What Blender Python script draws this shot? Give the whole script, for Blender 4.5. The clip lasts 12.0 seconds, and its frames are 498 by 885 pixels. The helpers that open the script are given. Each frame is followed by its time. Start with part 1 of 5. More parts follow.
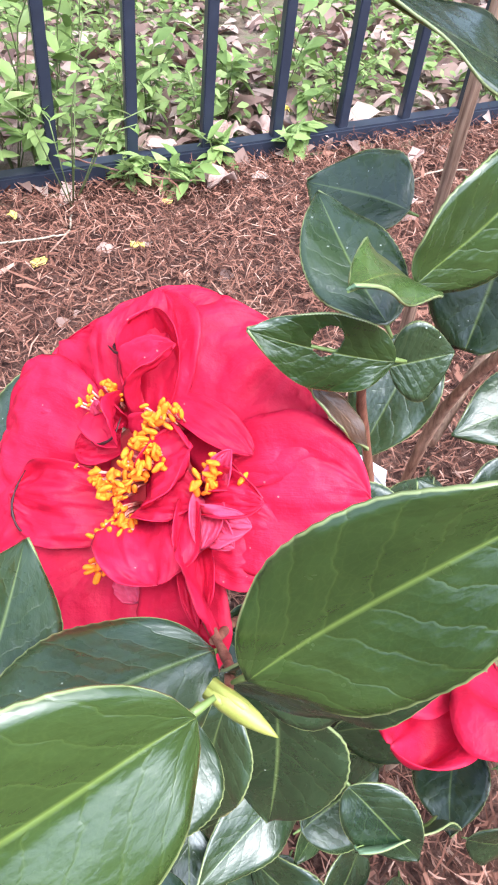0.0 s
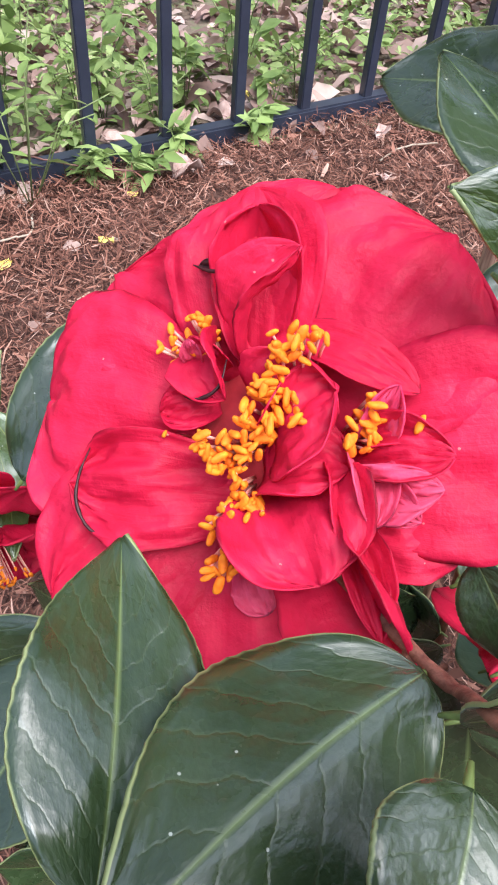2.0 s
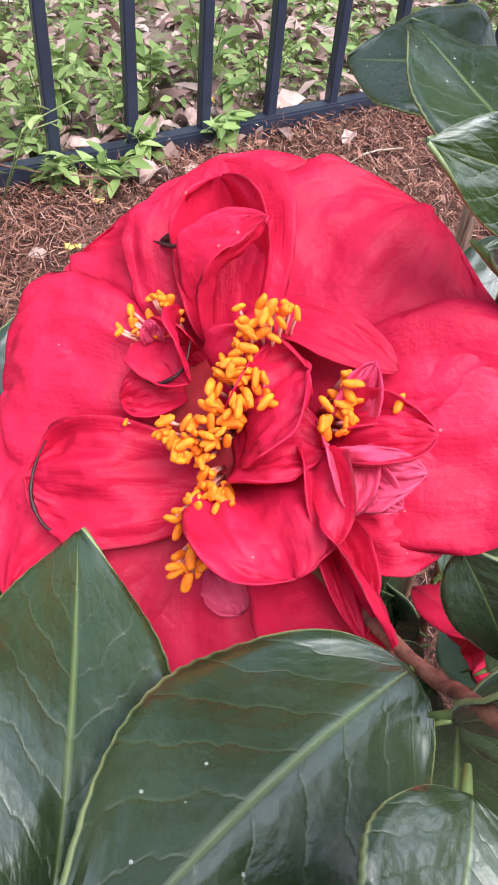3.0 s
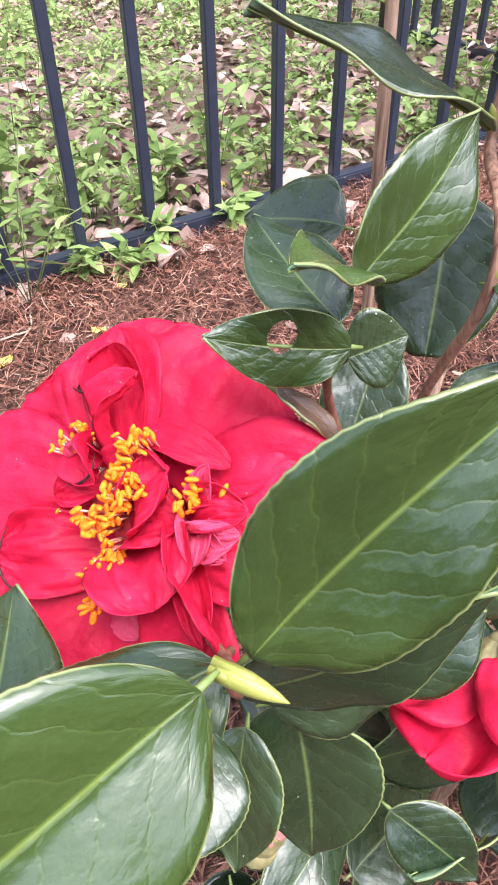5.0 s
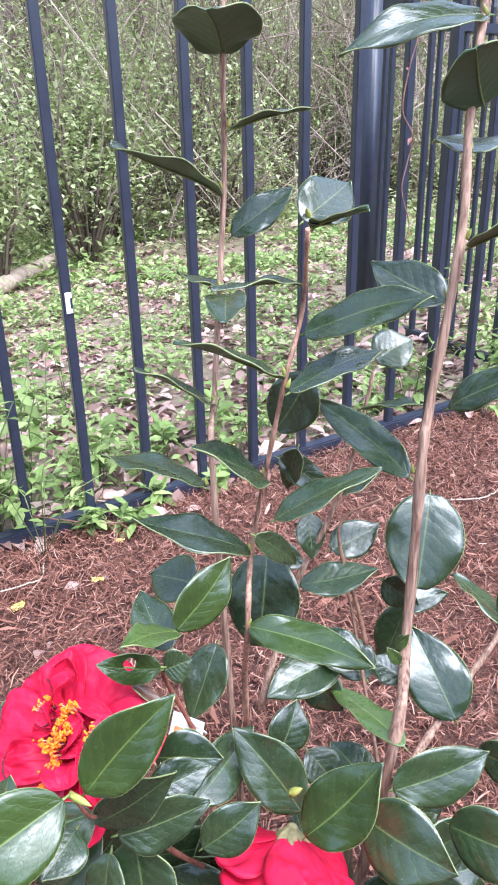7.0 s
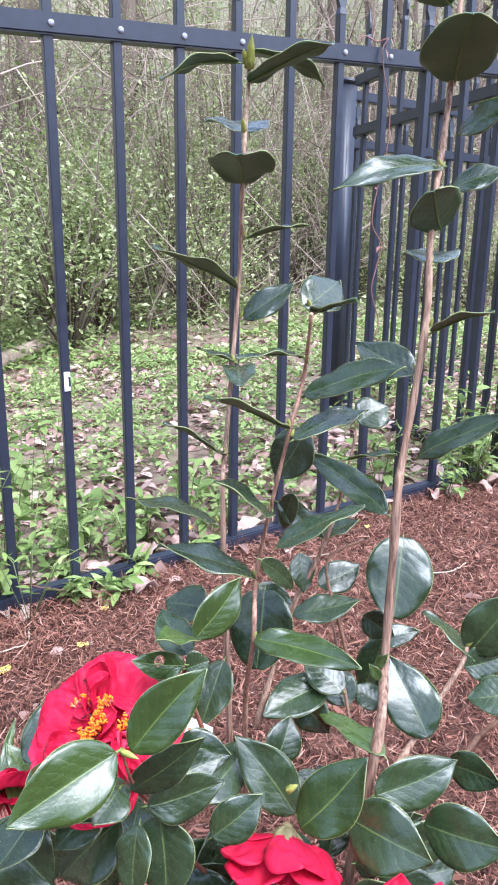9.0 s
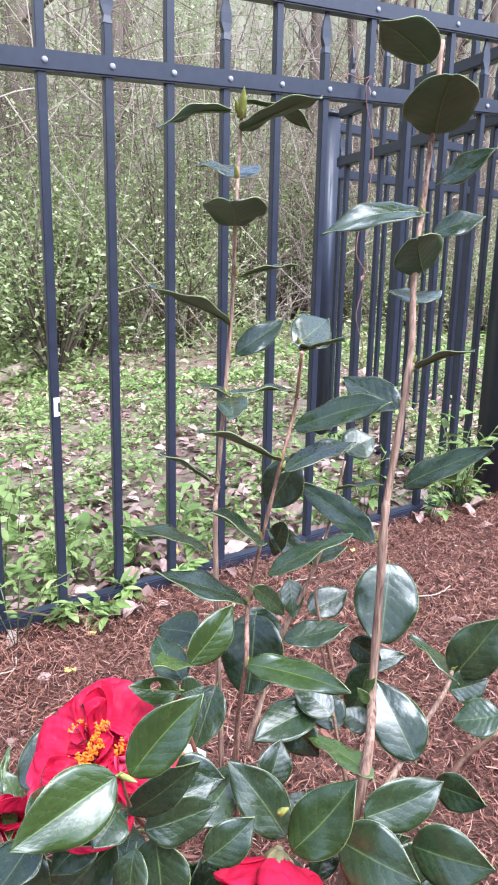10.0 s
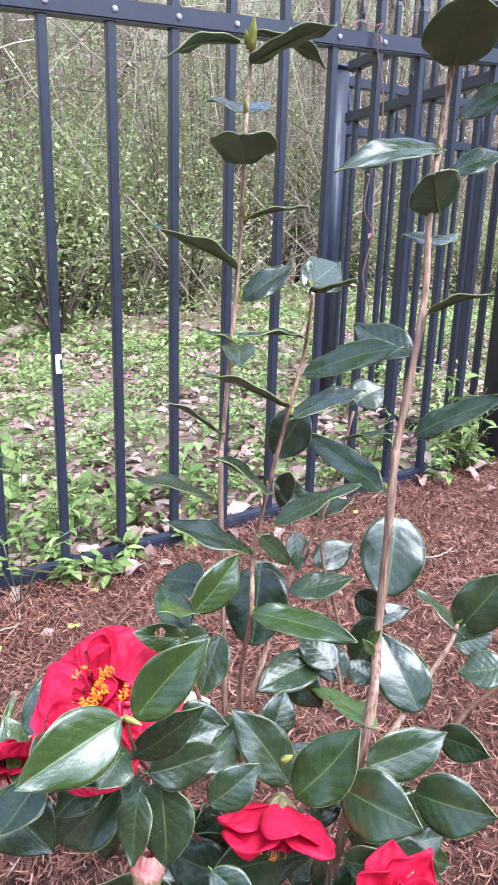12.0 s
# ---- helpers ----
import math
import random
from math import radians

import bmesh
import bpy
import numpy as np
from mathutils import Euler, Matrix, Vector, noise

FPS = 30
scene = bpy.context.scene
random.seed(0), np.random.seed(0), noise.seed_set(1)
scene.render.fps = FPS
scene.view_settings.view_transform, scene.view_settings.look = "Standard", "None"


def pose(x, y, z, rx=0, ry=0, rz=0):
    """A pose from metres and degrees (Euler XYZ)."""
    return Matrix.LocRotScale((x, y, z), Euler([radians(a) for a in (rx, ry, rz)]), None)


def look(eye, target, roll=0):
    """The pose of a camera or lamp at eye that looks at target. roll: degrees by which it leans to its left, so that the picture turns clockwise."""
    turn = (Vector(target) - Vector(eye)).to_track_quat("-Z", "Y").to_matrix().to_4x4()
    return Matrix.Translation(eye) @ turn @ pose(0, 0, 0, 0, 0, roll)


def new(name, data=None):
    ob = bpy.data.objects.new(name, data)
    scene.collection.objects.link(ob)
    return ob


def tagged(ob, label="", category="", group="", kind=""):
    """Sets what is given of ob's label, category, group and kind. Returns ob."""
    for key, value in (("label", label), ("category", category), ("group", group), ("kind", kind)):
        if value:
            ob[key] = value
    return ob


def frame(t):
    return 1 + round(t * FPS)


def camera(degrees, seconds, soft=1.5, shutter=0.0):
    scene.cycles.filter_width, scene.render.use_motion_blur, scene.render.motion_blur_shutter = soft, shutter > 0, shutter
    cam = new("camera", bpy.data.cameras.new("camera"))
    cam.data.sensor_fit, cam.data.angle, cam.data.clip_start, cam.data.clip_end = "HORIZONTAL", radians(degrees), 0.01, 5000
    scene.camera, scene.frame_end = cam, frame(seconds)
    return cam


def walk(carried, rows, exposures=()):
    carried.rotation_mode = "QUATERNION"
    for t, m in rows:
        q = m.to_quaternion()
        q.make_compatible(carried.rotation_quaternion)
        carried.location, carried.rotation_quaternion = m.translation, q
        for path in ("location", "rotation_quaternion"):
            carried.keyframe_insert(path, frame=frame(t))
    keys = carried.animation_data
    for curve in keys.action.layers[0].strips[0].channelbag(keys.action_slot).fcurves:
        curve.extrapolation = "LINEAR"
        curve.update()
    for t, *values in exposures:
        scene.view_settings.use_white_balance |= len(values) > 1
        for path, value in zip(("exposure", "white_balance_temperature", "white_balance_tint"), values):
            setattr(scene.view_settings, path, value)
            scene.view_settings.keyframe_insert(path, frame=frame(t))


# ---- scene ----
cam = camera(40.0, 12.0, soft=2.0)
ROWS = [
    (0, -0.2362, -0.9718, 0.4930, -26.66, -45.84, 7.69),
    (0.5, -0.2439, -0.9610, 0.4885, -24.71, -45.87, 5.13),
    (1, -0.2461, -0.9540, 0.4827, -25.08, -46.12, 4.36),
    (1.5, -0.2604, -0.9415, 0.4677, -27.64, -45.72, 5.24),
    (2, -0.2534, -0.9398, 0.4536, -30.49, -45.18, 5.58),
    (2.5, -0.2508, -0.9380, 0.4466, -32.55, -44.64, 5.98),
    (2.7, -0.2509, -0.9378, 0.4453, -33.39, -44.32, 6.60),
    (4.5, -0.2478, -0.9489, 0.4668, -30.66, -43.13, 2.50),
    (5, -0.2374, -0.9812, 0.4843, -27.75, -39.90, -0.94),
    (5.5, -0.2313, -1.0206, 0.5193, -26.37, -36.01, -2.76),
    (6, -0.2344, -1.0604, 0.5533, -25.74, -30.53, -1.65),
    (6.5, -0.2394, -1.1123, 0.5921, -25.63, -24.81, 0.12),
    (7, -0.2432, -1.1396, 0.6290, -26.66, -21.90, -1.14),
    (7.2, -0.2524, -1.1497, 0.6327, -27.07, -20.52, -0.53),
    (8.8, -0.3050, -1.1990, 0.6307, -29.27, -14.89, 0.85),
    (9, -0.3035, -1.2030, 0.6294, -29.42, -14.41, 0.84),
    (9.5, -0.3105, -1.2125, 0.6443, -30.16, -13.13, 0.91),
    (10, -0.3154, -1.2136, 0.6394, -30.70, -12.58, 1.16),
    (10.5, -0.3133, -1.2096, 0.6343, -30.90, -12.79, 1.38),
    (11, -0.3136, -1.2085, 0.6318, -30.81, -13.46, 1.45),
    (11.5, -0.3174, -1.2078, 0.6285, -30.48, -14.49, 1.47),
    (12, -0.3143, -1.2060, 0.6252, -30.61, -15.41, 1.66),
]
walk(cam, [(t, pose(x, y, z, 90 + pitch, 0, yaw) @ pose(0, 0, 0, 0, 0, roll)) for t, x, y, z, yaw, pitch, roll in ROWS],
     exposures=[(0.0, 0.52, 5600, 7), (1.0, 0.30, 5850, 10), (2.5, 0.07, 5850, 10), (4.5, 0.07, 5900, 10), (5.0, 0.40, 6000, 12), (6.0, 0.46, 5400, 13), (9.0, 0.31, 5420, 12), (12.0, 0.33, 5380, 12)])

# ---- light: bright overcast sky, a broad soft sun ----
SUN_EL, SUN_ROT = radians(58), radians(150)
world = bpy.data.worlds.new("overcast_sky")
scene.world = world
world.use_nodes = True
wn, wl = world.node_tree.nodes, world.node_tree.links
wn.clear()
sky = wn.new("ShaderNodeTexSky")
sky.sky_type = "NISHITA"
sky.sun_disc = False
sky.sun_elevation, sky.sun_rotation = SUN_EL, SUN_ROT
sky.air_density, sky.dust_density, sky.ozone_density = 1.0, 4.0, 1.0
pale = wn.new("ShaderNodeHueSaturation")
pale.inputs["Saturation"].default_value = 0.6
bg = wn.new("ShaderNodeBackground")
bg.inputs["Strength"].default_value = 0.50
wout = wn.new("ShaderNodeOutputWorld")
wl.new(sky.outputs[0], pale.inputs["Color"])
wl.new(pale.outputs[0], bg.inputs["Color"])
wl.new(bg.outputs[0], wout.inputs["Surface"])
sun_data = bpy.data.lights.new("sun", "SUN")
sun_data.energy, sun_data.angle, sun_data.color = 2.2, radians(25), (1.0, 0.97, 0.94)
sun = new("sun", sun_data)
sun.matrix_world = look((-1.0, -3.0, 6.0), (0, 0, 0))


# ---- materials ----
def shader(name, rough=0.5, spec=0.5):
    m = bpy.data.materials.new(name)
    m.use_nodes = True
    n, l = m.node_tree.nodes, m.node_tree.links
    p = n["Principled BSDF"]
    p.inputs["Roughness"].default_value = rough
    p.inputs["Specular IOR Level"].default_value = spec
    return m, n, l, p


def node(n, kind, **values):
    made = n.new(kind)
    for key, value in values.items():
        made.inputs[key.replace("_", " ")].default_value = value
    return made


def ramp(n, l, fac, stops):
    r = n.new("ShaderNodeValToRGB")
    el = r.color_ramp.elements
    while len(el) < len(stops):
        el.new(0.5)
    for e, (at, col) in zip(el, stops):
        e.position, e.color = at, (*col, 1)
    l.new(fac, r.inputs["Fac"])
    return r.outputs["Color"]


def mix(n, l, fac, a, b, kind="MIX"):
    m = n.new("ShaderNodeMix")
    m.data_type, m.blend_type = "RGBA", kind
    if isinstance(fac, float):
        m.inputs[0].default_value = fac
    else:
        l.new(fac, m.inputs[0])
    for slot, value in ((6, a), (7, b)):
        if isinstance(value, tuple):
            m.inputs[slot].default_value = (*value, 1)
        else:
            l.new(value, m.inputs[slot])
    return m.outputs[2]


def math_node(n, l, op, a, b=0.0, clamp=False):
    m = n.new("ShaderNodeMath")
    m.operation, m.use_clamp = op, clamp
    for slot, value in ((0, a), (1, b)):
        if isinstance(value, (int, float)):
            m.inputs[slot].default_value = value
        else:
            l.new(value, m.inputs[slot])
    return m.outputs[0]


def noise_of(n, l, scale, detail=4.0, rough=0.55, where=None):
    t = node(n, "ShaderNodeTexNoise", Scale=scale, Detail=detail, Roughness=rough)
    if where is None:
        where = n.new("ShaderNodeTexCoord").outputs["Object"]
    l.new(where, t.inputs["Vector"])
    return t.outputs["Fac"]


def bump(n, l, p, height, strength, distance):
    b = node(n, "ShaderNodeBump", Strength=strength, Distance=distance)
    l.new(height, b.inputs["Height"])
    l.new(b.outputs[0], p.inputs["Normal"])


def leaf_material(name, dark, light, vein, rough, vein_amount, translucent=0.15):
    """UV: u runs 0..1 across the blade, v 0..1 from stalk to tip."""
    m, n, l, p = shader(name, rough, 0.5)
    uv = n.new("ShaderNodeTexCoord").outputs["UV"]
    sep = n.new("ShaderNodeSeparateXYZ")
    l.new(uv, sep.inputs[0])
    u, v = sep.outputs[0], sep.outputs[1]
    off = math_node(n, l, "ABSOLUTE", math_node(n, l, "SUBTRACT", u, 0.5))
    rand = n.new("ShaderNodeObjectInfo").outputs["Random"]
    wob = noise_of(n, l, 9.0, 3.0, where=uv)
    # midrib and side veins that sweep forward from it
    rib = math_node(n, l, "SUBTRACT", 1.0, math_node(n, l, "MULTIPLY", off, 48.0), True)
    sweep = math_node(n, l, "SUBTRACT", v, math_node(n, l, "MULTIPLY", off, 0.55))
    sweep = math_node(n, l, "ADD", sweep, math_node(n, l, "MULTIPLY", wob, 0.09))
    wave = math_node(n, l, "PINGPONG", math_node(n, l, "MULTIPLY", sweep, 7.0), 0.5)
    side = math_node(n, l, "SUBTRACT", 1.0, math_node(n, l, "MULTIPLY", wave, 15.0), True)
    net = node(n, "ShaderNodeTexVoronoi", Scale=26.0)
    net.feature = "DISTANCE_TO_EDGE"
    l.new(uv, net.inputs["Vector"])
    fine = math_node(n, l, "SUBTRACT", 1.0, math_node(n, l, "MULTIPLY", net.outputs["Distance"], 14.0), True)
    veins = math_node(n, l, "MAXIMUM", rib, math_node(n, l, "MULTIPLY", side, 0.13))
    veins = math_node(n, l, "MAXIMUM", veins, math_node(n, l, "MULTIPLY", fine, 0.05))
    edge = math_node(n, l, "MULTIPLY", math_node(n, l, "SUBTRACT", off, 0.486), 90.0, True)
    patch = noise_of(n, l, 60.0, 5.0)
    blade = ramp(n, l, math_node(n, l, "ADD", math_node(n, l, "MULTIPLY", patch, 0.75), math_node(n, l, "MULTIPLY", rand, 0.3)), [(0.3, dark), (0.72, light)])
    col = mix(n, l, math_node(n, l, "MULTIPLY", veins, vein_amount), blade, vein)
    col = mix(n, l, math_node(n, l, "MULTIPLY", edge, 0.75), col, (0.30, 0.33, 0.13))
    # pale dust specks
    spots = node(n, "ShaderNodeTexVoronoi", Scale=330.0)
    l.new(n.new("ShaderNodeTexCoord").outputs["Object"], spots.inputs["Vector"])
    speck = math_node(n, l, "LESS_THAN", spots.outputs["Distance"], 0.065)
    speck = math_node(n, l, "MULTIPLY", speck, math_node(n, l, "GREATER_THAN", noise_of(n, l, 45.0, 2.0), 0.58))
    col = mix(n, l, math_node(n, l, "MULTIPLY", speck, 0.7), col, (0.5, 0.52, 0.45))
    l.new(col, p.inputs["Base Color"])
    p.inputs["Coat Weight"].default_value = 0.55 if rough < 0.4 else 0.1
    p.inputs["Coat Roughness"].default_value = 0.17
    smear = noise_of(n, l, 120.0, 4.0)
    l.new(math_node(n, l, "ADD", math_node(n, l, "MULTIPLY", smear, 0.28), rough - 0.12), p.inputs["Roughness"])
    ribs = math_node(n, l, "MAXIMUM", rib, math_node(n, l, "MULTIPLY", side, 0.5))
    quilt = math_node(n, l, "ADD", math_node(n, l, "MULTIPLY", noise_of(n, l, 6.0, 2.0, where=uv), 1.6), math_node(n, l, "MULTIPLY", wave, 0.7))
    quilt = math_node(n, l, "SUBTRACT", math_node(n, l, "ADD", quilt, math_node(n, l, "MULTIPLY", noise_of(n, l, 22.0, 3.0, where=uv), 0.35)), math_node(n, l, "MULTIPLY", ribs, 0.3))
    bump(n, l, p, quilt, 0.34, 0.0010)
    if translucent:
        out = n["Material Output"]
        tr = n.new("ShaderNodeBsdfTranslucent")
        l.new(mix(n, l, 0.5, col, (0.25, 0.4, 0.05)), tr.inputs["Color"])
        ms = n.new("ShaderNodeMixShader")
        ms.inputs[0].default_value = translucent
        l.new(p.outputs[0], ms.inputs[1])
        l.new(tr.outputs[0], ms.inputs[2])
        l.new(ms.outputs[0], out.inputs["Surface"])
    return m


LEAF_TOP = leaf_material("camellia_leaf_upper", (0.012, 0.025, 0.010), (0.034, 0.055, 0.020), (0.20, 0.26, 0.08), 0.25, 0.5, 0.05)
LEAF_FRESH = leaf_material("camellia_leaf_fresh", (0.013, 0.028, 0.006), (0.036, 0.062, 0.013), (0.22, 0.29, 0.06), 0.23, 0.5, 0.05)
LEAF_LIGHT = leaf_material("camellia_leaf_young", (0.030, 0.058, 0.014), (0.075, 0.12, 0.028), (0.30, 0.35, 0.085), 0.26, 0.6, 0.08)
LEAF_BRONZE = leaf_material("camellia_leaf_bronze", (0.05, 0.022, 0.012), (0.13, 0.06, 0.028), (0.28, 0.15, 0.07), 0.32, 0.5, 0.05)
LEAF_UNDER = leaf_material("camellia_leaf_lower", (0.065, 0.120, 0.060), (0.115, 0.185, 0.095), (0.16, 0.24, 0.13), 0.45, 0.5, 0.12)


def petal_material(name, deep, bright):
    m, n, l, p = shader(name, 0.5, 0.25)
    uv = n.new("ShaderNodeTexCoord").outputs["UV"]
    sep = n.new("ShaderNodeSeparateXYZ")
    l.new(uv, sep.inputs[0])
    stretch = n.new("ShaderNodeMapping")
    stretch.inputs["Scale"].default_value = (38.0, 2.5, 1.0)
    l.new(uv, stretch.inputs["Vector"])
    streak = noise_of(n, l, 1.0, 4.0, where=stretch.outputs[0])
    patch = math_node(n, l, "ADD", math_node(n, l, "MULTIPLY", noise_of(n, l, 70.0, 5.0), 0.7), math_node(n, l, "MULTIPLY", noise_of(n, l, 330.0, 4.0, 0.7), 0.3))
    col = ramp(n, l, math_node(n, l, "ADD", math_node(n, l, "MULTIPLY", patch, 0.93), math_node(n, l, "MULTIPLY", streak, 0.07)), [(0.32, deep), (0.66, bright)])
    # bruised dark rim, only in places
    off = math_node(n, l, "ABSOLUTE", math_node(n, l, "SUBTRACT", sep.outputs[0], 0.5))
    rim = math_node(n, l, "MAXIMUM", math_node(n, l, "MULTIPLY", math_node(n, l, "SUBTRACT", off, 0.482), 60.0), math_node(n, l, "MULTIPLY", math_node(n, l, "SUBTRACT", sep.outputs[1], 0.975), 45.0), True)
    bruise = math_node(n, l, "MULTIPLY", rim, math_node(n, l, "MULTIPLY", math_node(n, l, "SUBTRACT", noise_of(n, l, 110.0, 3.0), 0.52), 9.0, True), True)
    col = mix(n, l, math_node(n, l, "MULTIPLY", bruise, 0.7), col, (0.05, 0.005, 0.008))
    spots = node(n, "ShaderNodeTexVoronoi", Scale=520.0)
    l.new(n.new("ShaderNodeTexCoord").outputs["Object"], spots.inputs["Vector"])
    speck = math_node(n, l, "MULTIPLY", math_node(n, l, "LESS_THAN", spots.outputs["Distance"], 0.1), math_node(n, l, "GREATER_THAN", patch, 0.6))
    col = mix(n, l, math_node(n, l, "MULTIPLY", speck, 0.5), col, (0.9, 0.5, 0.45))
    shade = math_node(n, l, "MULTIPLY", n.new("ShaderNodeObjectInfo").outputs["Random"], 0.30)
    col = mix(n, l, shade, col, deep)
    l.new(col, p.inputs["Base Color"])
    fine = noise_of(n, l, 300.0, 5.0)
    relief = math_node(n, l, "ADD", math_node(n, l, "MULTIPLY", streak, 0.13), math_node(n, l, "ADD", patch, math_node(n, l, "MULTIPLY", fine, 0.3)))
    l.new(math_node(n, l, "ADD", math_node(n, l, "MULTIPLY", fine, 0.3), 0.34), p.inputs["Roughness"])
    bump(n, l, p, relief, 0.7, 0.0018)
    out = n["Material Output"]
    tr = n.new("ShaderNodeBsdfTranslucent")
    l.new(col, tr.inputs["Color"])
    ms = n.new("ShaderNodeMixShader")
    ms.inputs[0].default_value = 0.32
    l.new(p.outputs[0], ms.inputs[1])
    l.new(tr.outputs[0], ms.inputs[2])
    l.new(ms.outputs[0], out.inputs["Surface"])
    return m


PETAL = petal_material("camellia_petal", (0.56, 0.005, 0.038), (0.82, 0.024, 0.092))
PETAL_PALE = petal_material("striped_petaloid", (0.70, 0.018, 0.09), (0.88, 0.15, 0.27))


def plain_material(name, dark, light, scale, rough, spec=0.4, relief=0.3, depth=0.001, detail=5.0, stretch=None):
    m, n, l, p = shader(name, rough, spec)
    where = n.new("ShaderNodeTexCoord").outputs["Object"]
    if stretch:
        mp = n.new("ShaderNodeMapping")
        mp.inputs["Scale"].default_value = stretch
        l.new(where, mp.inputs["Vector"])
        where = mp.outputs[0]
    t = noise_of(n, l, scale, detail, 0.6, where)
    big = noise_of(n, l, scale * 0.17, 3.0, 0.5, where)
    mixed = math_node(n, l, "ADD", math_node(n, l, "MULTIPLY", t, 0.65), math_node(n, l, "MULTIPLY", big, 0.35))
    l.new(ramp(n, l, mixed, [(0.34, dark), (0.66, light)]), p.inputs["Base Color"])
    bump(n, l, p, t, relief, depth)
    return m


def island_material(name, stops, rough=0.7, translucent=0.0):
    """Each joined piece takes its own shade from a range."""
    m, n, l, p = shader(name, rough, 0.3)
    g = n.new("ShaderNodeNewGeometry").outputs["Random Per Island"]
    grain = noise_of(n, l, 90.0, 3.0)
    col = ramp(n, l, math_node(n, l, "ADD", math_node(n, l, "MULTIPLY", g, 0.85), math_node(n, l, "MULTIPLY", grain, 0.2)), stops)
    l.new(col, p.inputs["Base Color"])
    if translucent:
        out = n["Material Output"]
        tr = n.new("ShaderNodeBsdfTranslucent")
        l.new(col, tr.inputs["Color"])
        ms = n.new("ShaderNodeMixShader")
        ms.inputs[0].default_value = translucent
        l.new(p.outputs[0], ms.inputs[1])
        l.new(tr.outputs[0], ms.inputs[2])
        l.new(ms.outputs[0], out.inputs["Surface"])
    return m


ANTHER = plain_material("pollen_yellow", (0.78, 0.135, 0.002), (0.92, 0.29, 0.006), 900.0, 0.7)
RECEPTACLE = plain_material("flower_heart", (0.30, 0.01, 0.02), (0.45, 0.03, 0.04), 400.0, 0.6)
FILAMENT = plain_material("filament_pink", (0.75, 0.25, 0.2), (0.85, 0.45, 0.35), 300.0, 0.5)
BARK = plain_material("young_stem_bark", (0.07, 0.025, 0.016), (0.58, 0.385, 0.275), 620.0, 0.7, 0.3, 0.7, 0.0010, stretch=(1, 1, 0.07))
TWIG_RED = plain_material("reddish_twig_bark", (0.085, 0.022, 0.014), (0.36, 0.150, 0.095), 560.0, 0.6, 0.3, 0.6, 0.0008, stretch=(1, 1, 0.12))
TWIG_BROWN = plain_material("pinkish_twig_bark", (0.075, 0.028, 0.018), (0.50, 0.29, 0.20), 600.0, 0.65, 0.3, 0.7, 0.0009, stretch=(1, 1, 0.08))
TWIG_GREEN = plain_material("green_twig", (0.10, 0.042, 0.028), (0.27, 0.155, 0.095), 300.0, 0.5)
BUD = plain_material("bud_scale", (0.17, 0.19, 0.030), (0.34, 0.33, 0.08), 200.0, 0.4)
SEPAL = plain_material("dry_sepal", (0.10, 0.085, 0.03), (0.31, 0.265, 0.12), 200.0, 0.6)
FENCE = plain_material("black_powder_coat", (0.018, 0.022, 0.036), (0.028, 0.033, 0.052), 60.0, 0.33, 0.5, 0.06, 0.0004)
BOLT = plain_material("bolt_head", (0.25, 0.26, 0.3), (0.4, 0.41, 0.45), 300.0, 0.35)
WHITE = plain_material("white_sticker", (0.7, 0.7, 0.7), (0.82, 0.82, 0.82), 120.0, 0.6)
MULCH = island_material("shredded_bark", [(0.0, (0.046, 0.016, 0.010)), (0.4, (0.17, 0.070, 0.046)), (0.8, (0.30, 0.140, 0.095)), (1.0, (0.50, 0.32, 0.245))], 0.85)
LOG = plain_material("weathered_log", (0.22, 0.16, 0.11), (0.5, 0.41, 0.32), 30.0, 0.9, 0.2, 0.6, 0.004, stretch=(0.2, 1, 1))
LITTER = island_material("dead_leaves", [(0.0, (0.11, 0.06, 0.05)), (0.5, (0.33, 0.21, 0.17)), (1.0, (0.60, 0.45, 0.38))], 0.75, 0.1)
WEED = island_material("weed_leaves", [(0.0, (0.11, 0.17, 0.045)), (0.5, (0.24, 0.33, 0.095)), (1.0, (0.44, 0.52, 0.21))], 0.5, 0.3)
SHRUB = island_material("shrub_leaves", [(0.0, (0.135, 0.170, 0.055)), (0.6, (0.32, 0.375, 0.150)), (1.0, (0.62, 0.64, 0.38))], 0.45, 0.4)
TRUNK = plain_material("tree_bark", (0.085, 0.062, 0.046), (0.25, 0.195, 0.155), 22.0, 0.9, 0.2, 0.8, 0.01, stretch=(1, 1, 0.2))
BRUSH = island_material("bare_twigs", [(0.0, (0.13, 0.09, 0.07)), (0.6, (0.265, 0.20, 0.16)), (1.0, (0.48, 0.39, 0.32))], 0.8)
STALK = plain_material("weed_stalk", (0.10, 0.14, 0.045), (0.22, 0.26, 0.10), 200.0, 0.6)
YELLOW = plain_material("yellow_petal", (0.75, 0.55, 0.08), (0.85, 0.68, 0.2), 300.0, 0.6)


# ---- mesh helpers ----
def mesh_of(name, verts, faces, mats, slots=None, uvs=None, smooth=True):
    me = bpy.data.meshes.new(name)
    me.from_pydata([tuple(v) for v in verts], [], faces)
    for m in mats:
        me.materials.append(m)
    if slots is not None:
        me.polygons.foreach_set("material_index", slots)
    if smooth:
        me.polygons.foreach_set("use_smooth", [True] * len(me.polygons))
    if uvs is not None:
        layer = me.uv_layers.new(name="UVMap")
        loops = np.empty(len(me.loops), int)
        me.loops.foreach_get("vertex_index", loops)
        layer.data.foreach_set("uv", np.asarray(uvs, float)[loops].ravel())
    me.update()
    return me


